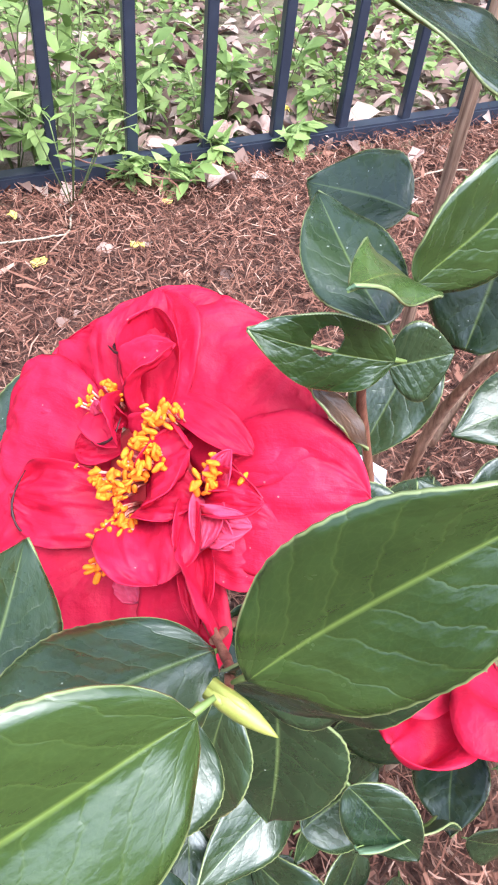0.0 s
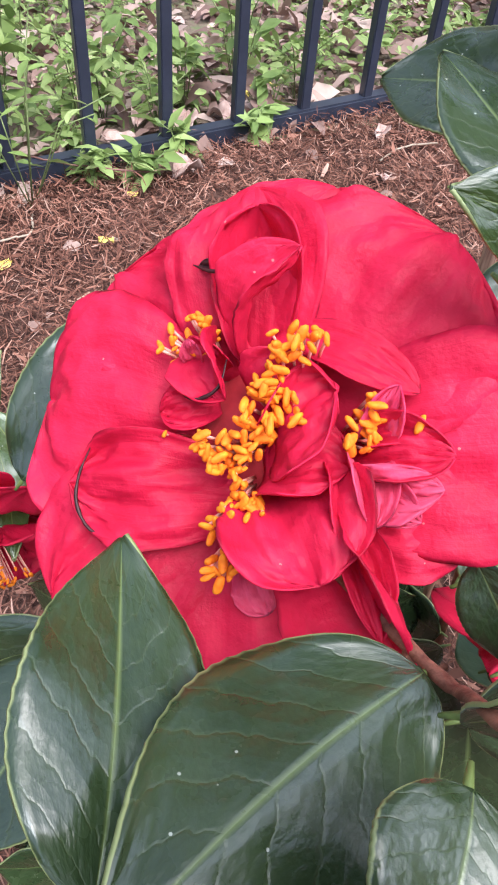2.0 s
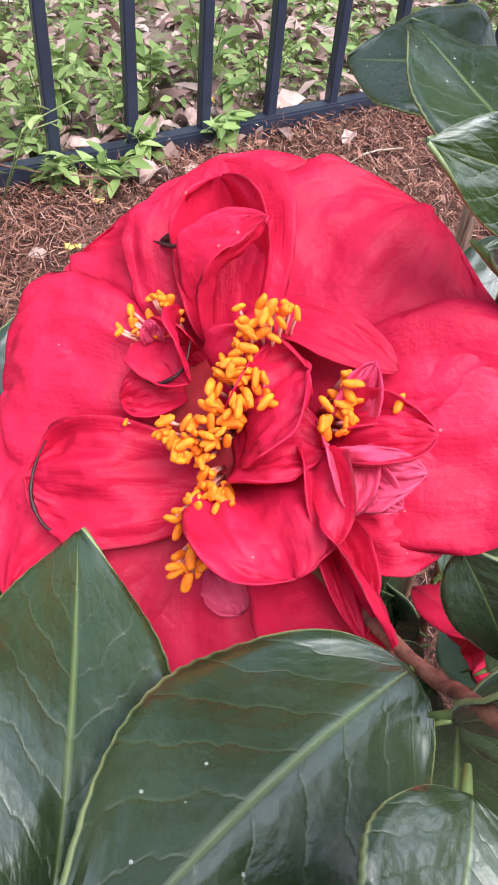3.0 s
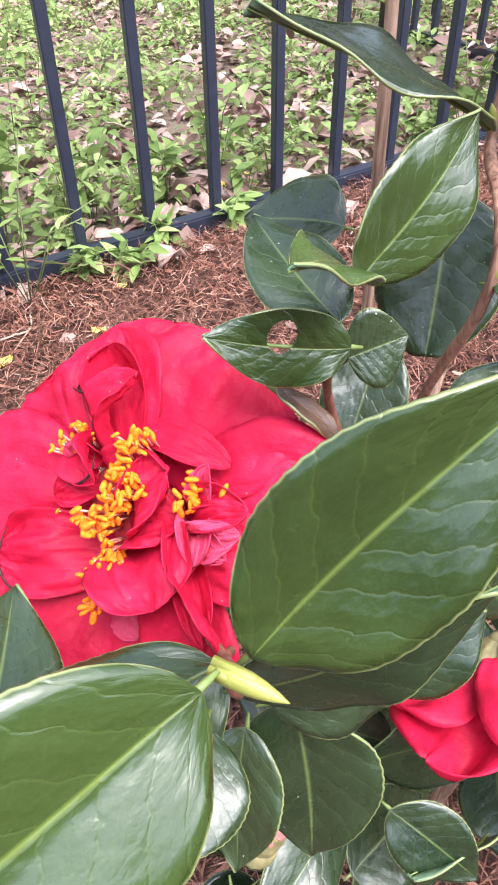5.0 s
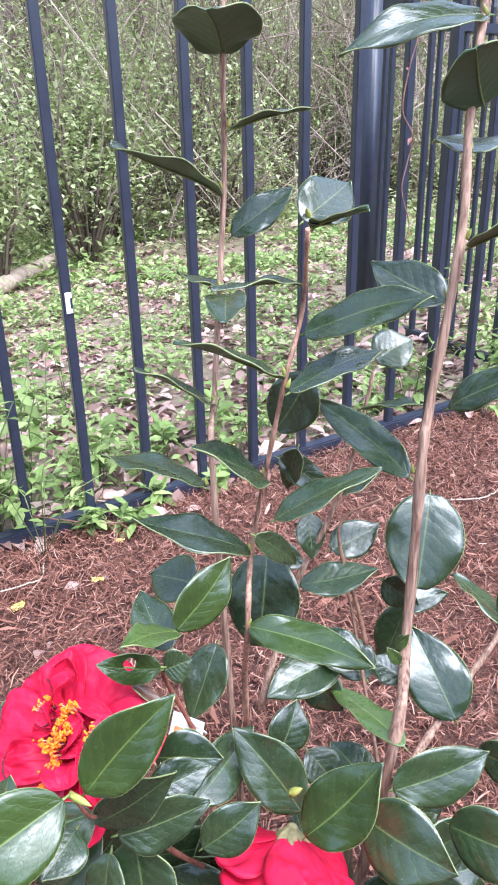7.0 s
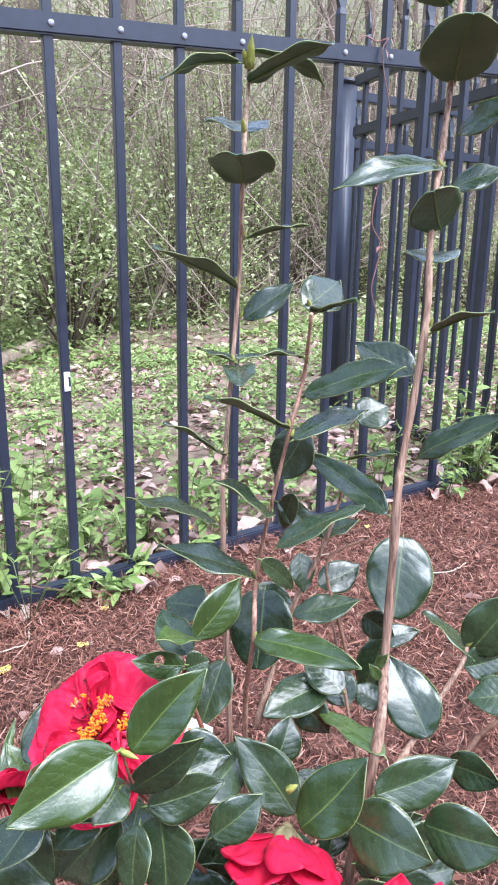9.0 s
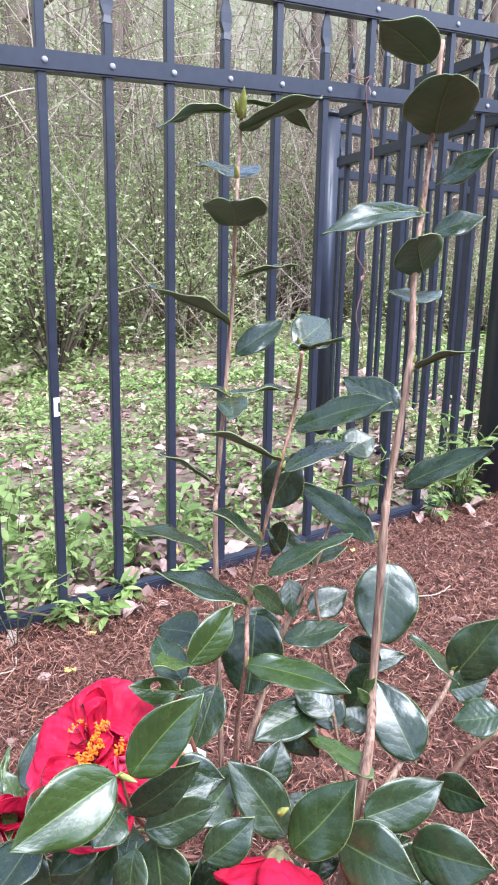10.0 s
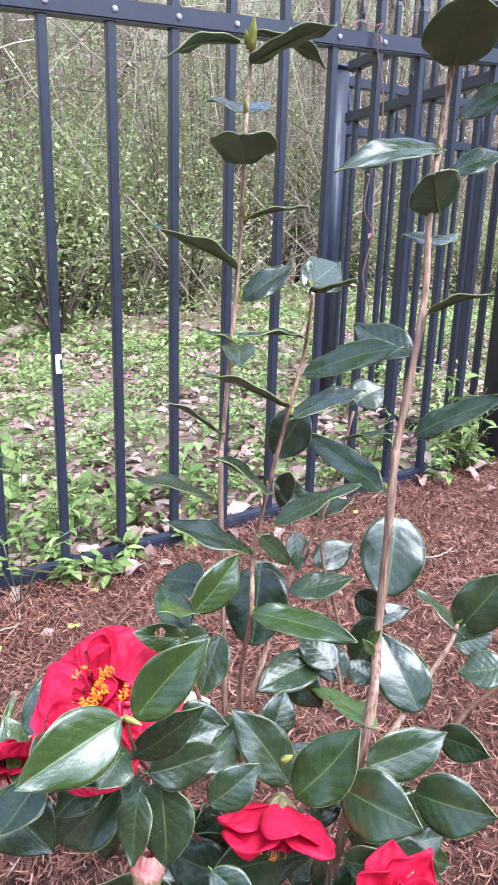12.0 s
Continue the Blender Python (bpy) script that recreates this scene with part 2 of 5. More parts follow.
def part(name, bm, material, parent, label=""):
    """Links a bmesh as one mesh object under a thing or a part."""
    me = bpy.data.meshes.new(name)
    bm.to_mesh(me)
    bm.free()
    me.materials.append(material)
    me.polygons.foreach_set("use_smooth", [len(p.vertices) < 5 for p in me.polygons])
    return child(name, me, parent, label)


def child(name, me, parent, label="", m=None):
    ob = new(name, me)
    ob.parent = parent
    if m is not None:
        ob.matrix_basis = m
    return tagged(ob, label) if label else ob


def sheet(name, grid, thick, top, under, uv, hole=None):
    """A thin two-faced blade from a grid of points: upper and lower skin and a rim."""
    rows, cols = grid.shape[:2]
    du, dv = np.gradient(grid, axis=1), np.gradient(grid, axis=0)
    nrm = np.cross(du, dv)
    nrm /= np.linalg.norm(nrm, axis=2, keepdims=True) + 1e-12
    verts = np.concatenate([(grid + nrm * thick / 2).reshape(-1, 3), (grid - nrm * thick / 2).reshape(-1, 3)])
    k = rows * cols
    faces, slots = [], []
    for i in range(rows - 1):
        for j in range(cols - 1):
            a = i * cols + j
            if hole and ((i / rows - hole[0]) / hole[2]) ** 2 + (((j + 0.5) / cols * 2 - 1 - hole[1]) / hole[3]) ** 2 < 1:
                continue
            faces.append((a, a + 1, a + cols + 1, a + cols))
            faces.append((k + a, k + a + cols, k + a + cols + 1, k + a + 1))
            slots += [0, 1]
    ring = [j for j in range(cols)] + [i * cols + cols - 1 for i in range(1, rows)]
    ring += [(rows - 1) * cols + j for j in range(cols - 2, -1, -1)] + [i * cols for i in range(rows - 2, 0, -1)]
    for a, b in zip(ring, ring[1:] + ring[:1]):
        faces.append((a, k + a, k + b, b))
        slots.append(1)
    return mesh_of(name, verts, faces, [top, under], slots, np.concatenate([uv, uv]))


def tube(bm, points, radii, sides=8):
    """A closed tube along a line of points."""
    pts = [Vector(p) for p in points]
    rings = []
    for i, p in enumerate(pts):
        d = (pts[min(i + 1, len(pts) - 1)] - pts[max(i - 1, 0)]).normalized()
        side = d.cross(Vector((0.31, 0.95, 0.05))).normalized()
        up = side.cross(d)
        r = radii[i] if isinstance(radii, (list, tuple)) else radii
        rings.append([bm.verts.new(p + r * (math.cos(a) * side + math.sin(a) * up)) for a in (2 * math.pi * k / sides for k in range(sides))])
    for a, b in zip(rings, rings[1:]):
        for k in range(sides):
            bm.faces.new((a[k], a[(k + 1) % sides], b[(k + 1) % sides], b[k]))
    bm.faces.new(rings[0][::-1])
    bm.faces.new(rings[-1])
    return bm


def box(bm, lo, hi, bevel=0.0):
    r = bmesh.ops.create_cube(bm, size=1.0)
    lo, hi = Vector(lo), Vector(hi)
    for v in r["verts"]:
        v.co = Vector(((lo[i] + hi[i]) / 2 + v.co[i] * (hi[i] - lo[i]) for i in range(3)))
    if bevel:
        bmesh.ops.bevel(bm, geom=list({e for v in r["verts"] for e in v.link_edges}), offset=bevel, segments=2, affect="EDGES")
    return bm


def smooth_line(points, per=6):
    """A Catmull-Rom line through the points."""
    p = [np.array(q, float) for q in points]
    p = [2 * p[0] - p[1]] + p + [2 * p[-1] - p[-2]]
    out = []
    for a, b, c, d in zip(p, p[1:], p[2:], p[3:]):
        for t in np.linspace(0, 1, per, endpoint=False):
            out.append(0.5 * (2 * b + (c - a) * t + (2 * a - 5 * b + 4 * c - d) * t * t + (3 * b - a - 3 * c + d) * t ** 3))
    return out + [p[-2]]


RNG = np.random.default_rng(7)
SLOPE = 0.072


def ground_z(x, y):
    """The bed rises with the fence line; past the fence the ground stays nearly level."""
    return 0.022 + SLOPE * np.clip(x, -2.5, 2.5) + 0.0 * y


# ---- ground: one sheet to the horizon ----
def ground_sheet():
    s = np.linspace(-1, 1, 221)
    axis = 0.35 * np.sinh(s * 7.6) / np.sinh(7.6) * 900 + s * 2.2
    gx, gy = np.meshgrid(axis + 0.2, axis - 0.2)
    z = ground_z(gx, gy)
    r = np.hypot(gx, gy)
    near = np.exp(-(r / 2.5) ** 2)
    bumps = np.array([noise.fractal(Vector((x * 6, y * 6, 0)), 0.8, 2.1, 4) for x, y in zip(gx.ravel(), gy.ravel())]).reshape(gx.shape)
    z = z + bumps * (0.008 * near + 0.03 * (1 - near) * np.clip(r / 20, 0, 1))
    verts = np.stack([gx, gy, z], -1).reshape(-1, 3)
    k = len(axis)
    faces = [(i * k + j, i * k + j + 1, (i + 1) * k + j + 1, (i + 1) * k + j) for i in range(k - 1) for j in range(k - 1)]
    m, n, l, p = shader("bed_and_woodland_soil", 0.9, 0.2)
    where = n.new("ShaderNodeTexCoord").outputs["Object"]
    sep = n.new("ShaderNodeSeparateXYZ")
    l.new(where, sep.inputs[0])
    fine = noise_of(n, l, 160.0, 6.0, 0.7, where)
    mid = noise_of(n, l, 22.0, 4.0, 0.6, where)
    bark = ramp(n, l, math_node(n, l, "ADD", math_node(n, l, "MULTIPLY", fine, 0.6), math_node(n, l, "MULTIPLY", mid, 0.4)),
                [(0.40, (0.030, 0.013, 0.010)), (0.5, (0.105, 0.050, 0.037)), (0.64, (0.22, 0.12, 0.09))])
    wood = ramp(n, l, mid, [(0.3, (0.12, 0.09, 0.06)), (0.5, (0.26, 0.19, 0.14)), (0.7, (0.18, 0.23, 0.09))])
    line = math_node(n, l, "ADD", sep.outputs[1], math_node(n, l, "MULTIPLY", math_node(n, l, "SUBTRACT", mid, 0.5), 0.25))
    beyond = math_node(n, l, "MULTIPLY", math_node(n, l, "ADD", line, 0.03), 25.0, True)
    l.new(mix(n, l, beyond, bark, wood), p.inputs["Base Color"])
    bump(n, l, p, fine, 1.0, 0.008)
    return tagged(new("ground", mesh_of("ground", verts, faces, [m])), "reddish-brown mulch bed running into a leaf-strewn woodland floor", "ground", kind="structure")


ground_sheet()


def strips(name, count, area, length, width, material, label, category, lift=0.016, weights=None, seed=1):
    """Many thin bent shreds lying on the ground."""
    rng = np.random.default_rng(seed)
    x = rng.uniform(area[0], area[1], count)
    y = rng.uniform(area[2], area[3], count)
    a = rng.uniform(0, 2 * np.pi, count)
    ln = rng.uniform(*length, count)
    wd = rng.uniform(*width, count)
    bend = rng.normal(0, 0.25, count)
    lumps = np.array([noise.fractal(Vector((p * 16, q * 16, 3.0)), 0.9, 2.1, 3) for p, q in zip(x, y)])
    z = ground_z(x, y) + np.abs(rng.normal(0, lift / 2, count)) + 0.002 + 0.012 * np.clip(lumps, 0, 1)
    pitch = rng.normal(0, 0.55, count)
    d = np.stack([np.cos(a), np.sin(a), np.zeros(count)], -1)
    s = np.stack([-np.sin(a), np.cos(a), rng.normal(0, 0.5, count)], -1)
    c = np.stack([x, y, z], -1)
    up = np.array([0, 0, 1.0])
    verts = []
    for k, t in enumerate((-0.5, 0.0, 0.5)):
        mid = c + d * (ln * t)[:, None] + s * (bend * ln * (0.25 - t * t))[:, None] + up * (pitch * ln * t)[:, None]
        taper = (0.55, 1.0, 0.4)[k]
        verts += [mid - s * (wd * taper / 2)[:, None], mid + s * (wd * taper / 2)[:, None] + up * 0.0006]
    v = np.stack(verts, 1).reshape(-1, 3)
    b = np.arange(count)[:, None] * 6
    f = np.concatenate([b + [0, 2, 3, 1], b + [2, 4, 5, 3]], 1).reshape(-1, 4)
    return tagged(new(name, mesh_of(name, v, f.tolist(), [material], smooth=False)), label, category, kind="stuff")


strips("mulch", 130000, (-0.6, 1.55, -1.0, 0.0), (0.004, 0.022), (0.0004, 0.0017), MULCH, "shredded reddish-brown bark mulch covering the planting bed", "mulch")
strips("mulch", 1500, (-0.7, 1.6, -1.1, 0.02), (0.008, 0.032), (0.0025, 0.007), MULCH, "coarse reddish-brown bark chips lying in the bed", "mulch", lift=0.016, seed=2)


def foliage(name, centres, size, material, rng, spread=1.0, shape=0.42, fine=False, bend=(0.05, 0.3)):
    """Pointed, creased little leaves at the given centres, each one turned its own way; returns a mesh."""
    n = len(centres)
    ln = rng.uniform(*size, n)
    az, el = rng.uniform(0, 2 * np.pi, n), rng.normal(0.1, 0.5 * spread, n)
    d = np.stack([np.cos(az) * np.cos(el), np.sin(az) * np.cos(el), np.sin(el)], -1)
    s = np.stack([-np.sin(az), np.cos(az), rng.normal(0, 0.45, n)], -1)
    s /= np.linalg.norm(s, axis=1, keepdims=True)
    up = np.cross(d, s)
    w = ln * shape * rng.uniform(0.8, 1.2, n)
    c = np.asarray(centres)
    curl = rng.uniform(*bend, n)
    rows = ((0.15, 0.55), (0.45, 1.0), (0.78, 0.55)) if fine else ((0.42, 1.0),)
    pts = [c]
    for t, wide in rows:
        mid = c + d * (ln * t)[:, None] - up * (ln * curl * t * t)[:, None]
        pts += [mid + s * (w * wide / 2)[:, None] + up * (w * wide * 0.16)[:, None], mid, mid - s * (w * wide / 2)[:, None] + up * (w * wide * 0.16)[:, None]]
    pts.append(c + d * ln[:, None] - up * (ln * curl)[:, None])
    k = len(pts)
    v = np.stack(pts, 1).reshape(-1, 3)
    tri = [(0, 2, 1), (0, 3, 2)]
    for i in range(len(rows) - 1):
        a, q = 1 + 3 * i, 4 + 3 * i
        tri += [(a, a + 1, q + 1), (a, q + 1, q), (a + 1, a + 2, q + 2), (a + 1, q + 2, q + 1)]
    tri += [(k - 4, k - 3, k - 1), (k - 3, k - 2, k - 1)]
    f = (np.arange(n)[:, None, None] * k + np.array(tri)[None]).reshape(-1, 3)
    return mesh_of(name, v, f.tolist(), [material], smooth=fine)


# ---- black metal fence ----
PITCH = 0.1127
FENCE_X0, FENCE_N = -1.127, 20


def picket_mesh(height, point):
    bm = bmesh.new()
    h = 0.008
    box(bm, (-h, -h, 0), (h, h, height), 0.0015)
    if point:
        # a pressed spear: a neck, a flat broad shoulder and a tip
        prof = [(0.0, h, h), (0.012, 0.0055, 0.0055), (0.028, 0.011, 0.004), (0.045, 0.0105, 0.0035), (0.085, 0.001, 0.001)]
        rings = [[bm.verts.new((sx * a, sy * b, height + z)) for sx, sy in ((-1, -1), (1, -1), (1, 1), (-1, 1))] for z, a, b in prof]
        for a, b in zip(rings, rings[1:]):
            for k in range(4):
                bm.faces.new((a[k], a[(k + 1) % 4], b[(k + 1) % 4], b[k]))
        bm.faces.new(rings[-1])
    me = bpy.data.meshes.new("picket")
    bm.to_mesh(me)
    bm.free()
    me.materials.append(FENCE)
    return me


def rail_bmesh(length, slope=0.0, wide=0.028, tall=0.032):
    bm = bmesh.new()
    box(bm, (0, -wide / 2, -tall / 2), (length, wide / 2, tall / 2), 0.003)
    for v in bm.verts:
        v.co.z += slope * v.co.x
    return bm


def bolt_mesh():
    bm = bmesh.new()
    prof = [(0.0052, 0.0), (0.005, 0.0016), (0.0032, 0.0030), (0.001, 0.0033)]
    rings = [[bm.verts.new((r * math.cos(a), -h, r * math.sin(a))) for a in (2 * math.pi * k / 10 for k in range(10))] for r, h in prof]
    for a, b in zip(rings, rings[1:]):
        for k in range(10):
            bm.faces.new((a[k], a[(k + 1) % 10], b[(k + 1) % 10], b[k]))
    bm.faces.new(rings[-1])
    me = bpy.data.meshes.new("bolt")
    bm.to_mesh(me)
    bm.free()
    me.materials.append(BOLT)
    return me


TALL, SHORT, BOLT_ME = picket_mesh(1.24, True), picket_mesh(1.035, True), bolt_mesh()
LEVELS = (0.035, 0.991, 1.148)


def fence_run(label, start, turn, count, slope, first_tall, bolts, levels=LEVELS, gap=PITCH):
    ob = tagged(new("fence"), label, "fence")
    ob.matrix_basis = pose(*start, 0, 0, turn)
    length = gap * count
    for z in levels:
        child("rail", rail_mesh(length, slope), ob, "", Matrix.Translation((-gap / 2, 0, z - slope * gap / 2)))
    for i in range(count):
        x = i * gap
        tall = (i % 2 == 0) == first_tall
        p = child("picket", TALL if tall else SHORT, ob, "", Matrix.Translation((x, 0, slope * x + levels[0] - 0.012)))
        if bolts:
            for z in levels[1:] if tall else levels[1:2]:
                child("bolt", BOLT_ME, p, "", Matrix.Translation((0.004, -0.0142, z - levels[0] + 0.012)))
    return ob


def rail_mesh(length, slope):
    bm = rail_bmesh(length, slope)
    me = bpy.data.meshes.new("rail")
    bm.to_mesh(me)
    bm.free()
    me.materials.append(FENCE)
    return me


def fence_post(x, y, z, height, half=0.026):
    ob = new("fence_post")
    ob.matrix_basis = pose(x, y, z)
    tagged(ob, "square black metal fence post with a flat cap", "fence post", "posts of the black fence")
    part("shaft", box(bmesh.new(), (-half, -half, -0.05), (half, half, height), 0.003), FENCE, ob)
    part("cap", box(bmesh.new(), (-half - 0.004, -half - 0.004, height + 0.0005), (half + 0.004, half + 0.004, height + 0.016), 0.004), FENCE, ob)
    return ob


fence_run("black metal picket fence with spear tips behind the camellia", (FENCE_X0, 0, SLOPE * FENCE_X0), 0, FENCE_N, SLOPE, True, True)
fence_post(1.17, 0.0, ground_z(1.17, 0), 1.22, 0.032)
fence_run("black metal side fence running back from the corner post", (1.18, 0.10, SLOPE * 1.17), 86, 8, 0.0, False, False, gap=0.095)
fence_post(1.22, 0.86, ground_z(1.22, 0.86), 1.12)
fence_run("far black metal fence seen through the side fence", (1.32, 0.92, SLOPE * 1.22 - 0.02), 0, 16, 0.0, False, False)


def sticker():
    bm = bmesh.new()
    box(bm, (-0.0040, 0, 0), (0.0036, 0.0012, 0.034), 0.0003)
    box(bm, (-0.0030, -0.0006, 0.0255), (0.0070, 0.0009, 0.0345), 0.0003)
    box(bm, (-0.0030, -0.0006, 0.0010), (0.0066, 0.0009, 0.0080), 0.0003)
    me = bpy.data.meshes.new("sticker")
    bm.to_mesh(me)
    bm.free()
    me.materials.append(WHITE)
    ob = new("paper_sticker", me)
    ob.matrix_basis = pose(0.0, -0.0098, 0.412)
    tagged(ob, "torn white paper sticker stuck on a fence picket", "sticker")


sticker()


# ---- camellia ----
shrub = tagged(new("camellia_shrub"), "young camellia shrub with red double flowers in a mulch bed", "shrub")
shrub.location = (-0.07, -0.84, ground_z(-0.07, -0.84))
bpy.context.view_layer.update()
HOME = shrub.matrix_world.inverted()


AXILS = []


def camellia_leaf(base, tip, normal, width, fold=0.16, droop=0.10, tone=0.0, blunt=0, hole=None):
    """A camellia leaf from its stalk to its tip; normal is the way its upper face looks. tone over 0.2 is a fresher, over 0.5 a young, lighter leaf."""
    b, t = np.array(base), np.array(tip)
    ax = t - b
    ln = float(np.linalg.norm(ax))
    ax /= ln
    n = np.array(normal)
    n = n - (n @ ax) * ax
    n /= np.linalg.norm(n)
    side = np.cross(ax, n)
    rows, cols = (101, 61) if hole else (41, 13)
    s = np.linspace(0, 1, rows)[:, None]
    u = np.linspace(-1, 1, cols)[None, :]
    seed = float(RNG.uniform(0, 100))
    half = np.sin(np.pi * np.clip(s, 0, 1) ** 0.80) ** 0.74 * (1 - 0.45 * s ** 7)
    if blunt:
        half = np.sin(np.pi * np.clip(0.02 + 0.96 * s, 0, 1) ** 0.9) ** 0.55 + 0 * s
    half = np.maximum(half * 0.98, 0.02 + 0.0 * s) * width / 2
    teeth = 1 + 0.007 * ((np.arange(rows) % 2) * 2 - 1)[:, None] * (np.abs(u) > 0.95) * (s > 0.2)
    across = u * half * teeth
    wave = 0.026 * ln * np.sin(s * 8 + seed) * np.abs(u) ** 2 * np.sign(u + 0.3) + 0.012 * ln * np.sin(s * 17 + seed * 3 + u * 2) * np.abs(u) ** 3
    lift = np.abs(u) * half * math.tan(fold) * (1 - 0.35 * u * u) + wave - droop * ln * (s * s - 0.35 * s) * 0.9
    lift = lift + 0.012 * ln * np.sin(s * 5 + seed * 2)
    along = s * ln * (1 - 0.0 * u)
    bend = 0.03 * ln * math.sin(seed) * np.sin(np.pi * s)
    stalk_fade = np.clip(s * 8, 0, 1)
    grid = b + ax * along[..., None] + side * (across + bend)[..., None] + n * (lift * stalk_fade)[..., None]
    uv = np.stack([np.broadcast_to((u + 1) / 2, (rows, cols)), np.broadcast_to(s, (rows, cols))], -1).reshape(-1, 2)
    me = sheet("leaf", grid, 0.0006, LEAF_LIGHT if tone > 0.5 else LEAF_FRESH if tone > 0.2 else LEAF_BRONZE if tone < 0 else LEAF_TOP, LEAF_UNDER, uv, hole)
    ob = child("leaf", me, shrub, "", HOME)
    AXILS.append((Vector(base), Vector(tip)))
    # raised midrib on the lower face and a short stalk
    bm = bmesh.new()
    mid = [grid[i, cols // 2] - n * 0.0007 for i in range(0, rows, 5)]
    stalk = [b - ax * 0.003 - n * 0.001] + mid
    tube(bm, stalk, [0.00035] + [0.0005 * (1 - i / len(mid)) + 0.00015 for i in range(len(mid))], 6)
    part("midrib", bm, TWIG_MID, ob)
    return ob


TWIG_MID = plain_material("leaf_rib", (0.11, 0.15, 0.04), (0.19, 0.25, 0.07), 200.0, 0.45)


def stem(points, radii, label="", material=None):
    line = smooth_line(points, 7)
    rad = np.interp(np.linspace(0, 1, len(line)), np.linspace(0, 1, len(radii)), radii)
    rad = [float(r * (1 + 0.10 * math.sin(i * 1.7) + 0.06 * math.sin(i * 4.1))) for i, r in enumerate(rad)]
    bm = tube(bmesh.new(), line, rad, 10)
    ob = part("stem", bm, material or BARK, shrub, label)
    ob.matrix_basis = HOME
    return ob


STEM_A = [(-0.0902, -0.8343, 0.0000), (-0.0945, -0.8083, 0.3028), (-0.1003, -0.8073, 0.4699), (-0.0908, -0.7930, 0.5103), (-0.0751, -0.7806, 0.6197), (-0.0773, -0.7885, 0.6830), (-0.0566, -0.7580, 0.7587)]
STEM_B = [(-0.0849, -0.8381, 0.0000), (-0.0954, -0.8341, 0.2945), (-0.1123, -0.8732, 0.4057), (-0.0974, -0.8494, 0.4337), (-0.0924, -0.8567, 0.4810), (-0.0892, -0.8724, 0.5374), (-0.0769, -0.8666, 0.5670), (-0.0888, -0.8896, 0.6052)]
STEM_C = [(-0.0553, -0.8677, 0.0000), (-0.0306, -0.8979, 0.2962), (-0.0138, -0.8843, 0.3710), (-0.0185, -0.8906, 0.4902), (-0.0155, -0.8896, 0.5172), (-0.0073, -0.8921, 0.5983), (0.0002, -0.8825, 0.6537), (0.0266, -0.8622, 0.7404), (0.0335, -0.8581, 0.7976)]
stem(STEM_A, (0.0031, 0.0020, 0.0017, 0.0015, 0.0012))
stem(STEM_B, (0.0025, 0.0016, 0.0014, 0.0012, 0.0010), "", TWIG_BROWN)
stem(STEM_C, (0.0042, 0.0031, 0.0025, 0.0020, 0.0016))
stem([(-0.0725, -0.8483, 0.1352), (-0.1542, -0.8708, 0.2553), (-0.1900, -0.8930, 0.3330), (-0.2085, -0.9125, 0.3685)], (0.0022, 0.0016, 0.0012, 0.0009), "reddish-brown flowering twig", TWIG_RED)
stem([(-0.2200, -0.9395, 0.4116), (-0.2140, -0.9316, 0.3892), (-0.2094, -0.9227, 0.3773), (-0.2077, -0.9142, 0.3696), (-0.2091, -0.8802, 0.3613)], (0.0006, 0.0009, 0.0009, 0.0010, 0.0012), "reddish-brown flowering twig", TWIG_RED)
stem([(-0.0900, -0.8500, 0.1600), (-0.1391, -0.8673, 0.3297), (-0.1585, -0.8721, 0.3878), (-0.1625, -0.8834, 0.4065)], (0.0022, 0.0015, 0.0012, 0.0010), "", TWIG_RED)
stem([(-0.0806, -0.8246, 0.2985), (-0.0462, -0.8109, 0.3720), (-0.0256, -0.8182, 0.4220), (-0.0190, -0.8291, 0.4619), (-0.0110, -0.8368, 0.5201)], (0.0026, 0.002, 0.0016, 0.0012, 0.001))
stem([(-0.0452, -0.8999, 0.2489), (0.0260, -0.8866, 0.3046), (0.0571, -0.8880, 0.3435), (0.0664, -0.8848, 0.3574)], (0.003, 0.0022, 0.0018, 0.0016))
stem([(-0.0107, -0.9097, 0.2680), (0.0274, -0.9170, 0.2889), (0.0497, -0.9187, 0.3084), (0.0659, -0.9323, 0.3318)], (0.003, 0.0025, 0.002, 0.0016), "", TWIG_GREEN)
stem([(-0.2113, -0.7920, 0.2727), (-0.2291, -0.7887, 0.2830), (-0.2421, -0.7883, 0.2926), (-0.2581, -0.7907, 0.2942)], (0.0016, 0.0013, 0.0012, 0.0011), "", TWIG_GREEN)
stem([(-0.0178, -0.8522, 0.3443), (-0.0192, -0.8443, 0.3654), (-0.0249, -0.8278, 0.4193), (0.0018, -0.8351, 0.4363)], (0.0018, 0.0014, 0.001, 0.001), "", TWIG_GREEN)
stem([(-0.0313, -0.8944, 0.2648), (-0.0146, -0.8497, 0.3044), (-0.0077, -0.8198, 0.3512), (-0.0113, -0.8123, 0.3723)], (0.0018, 0.0014, 0.001, 0.001), "", TWIG_GREEN)


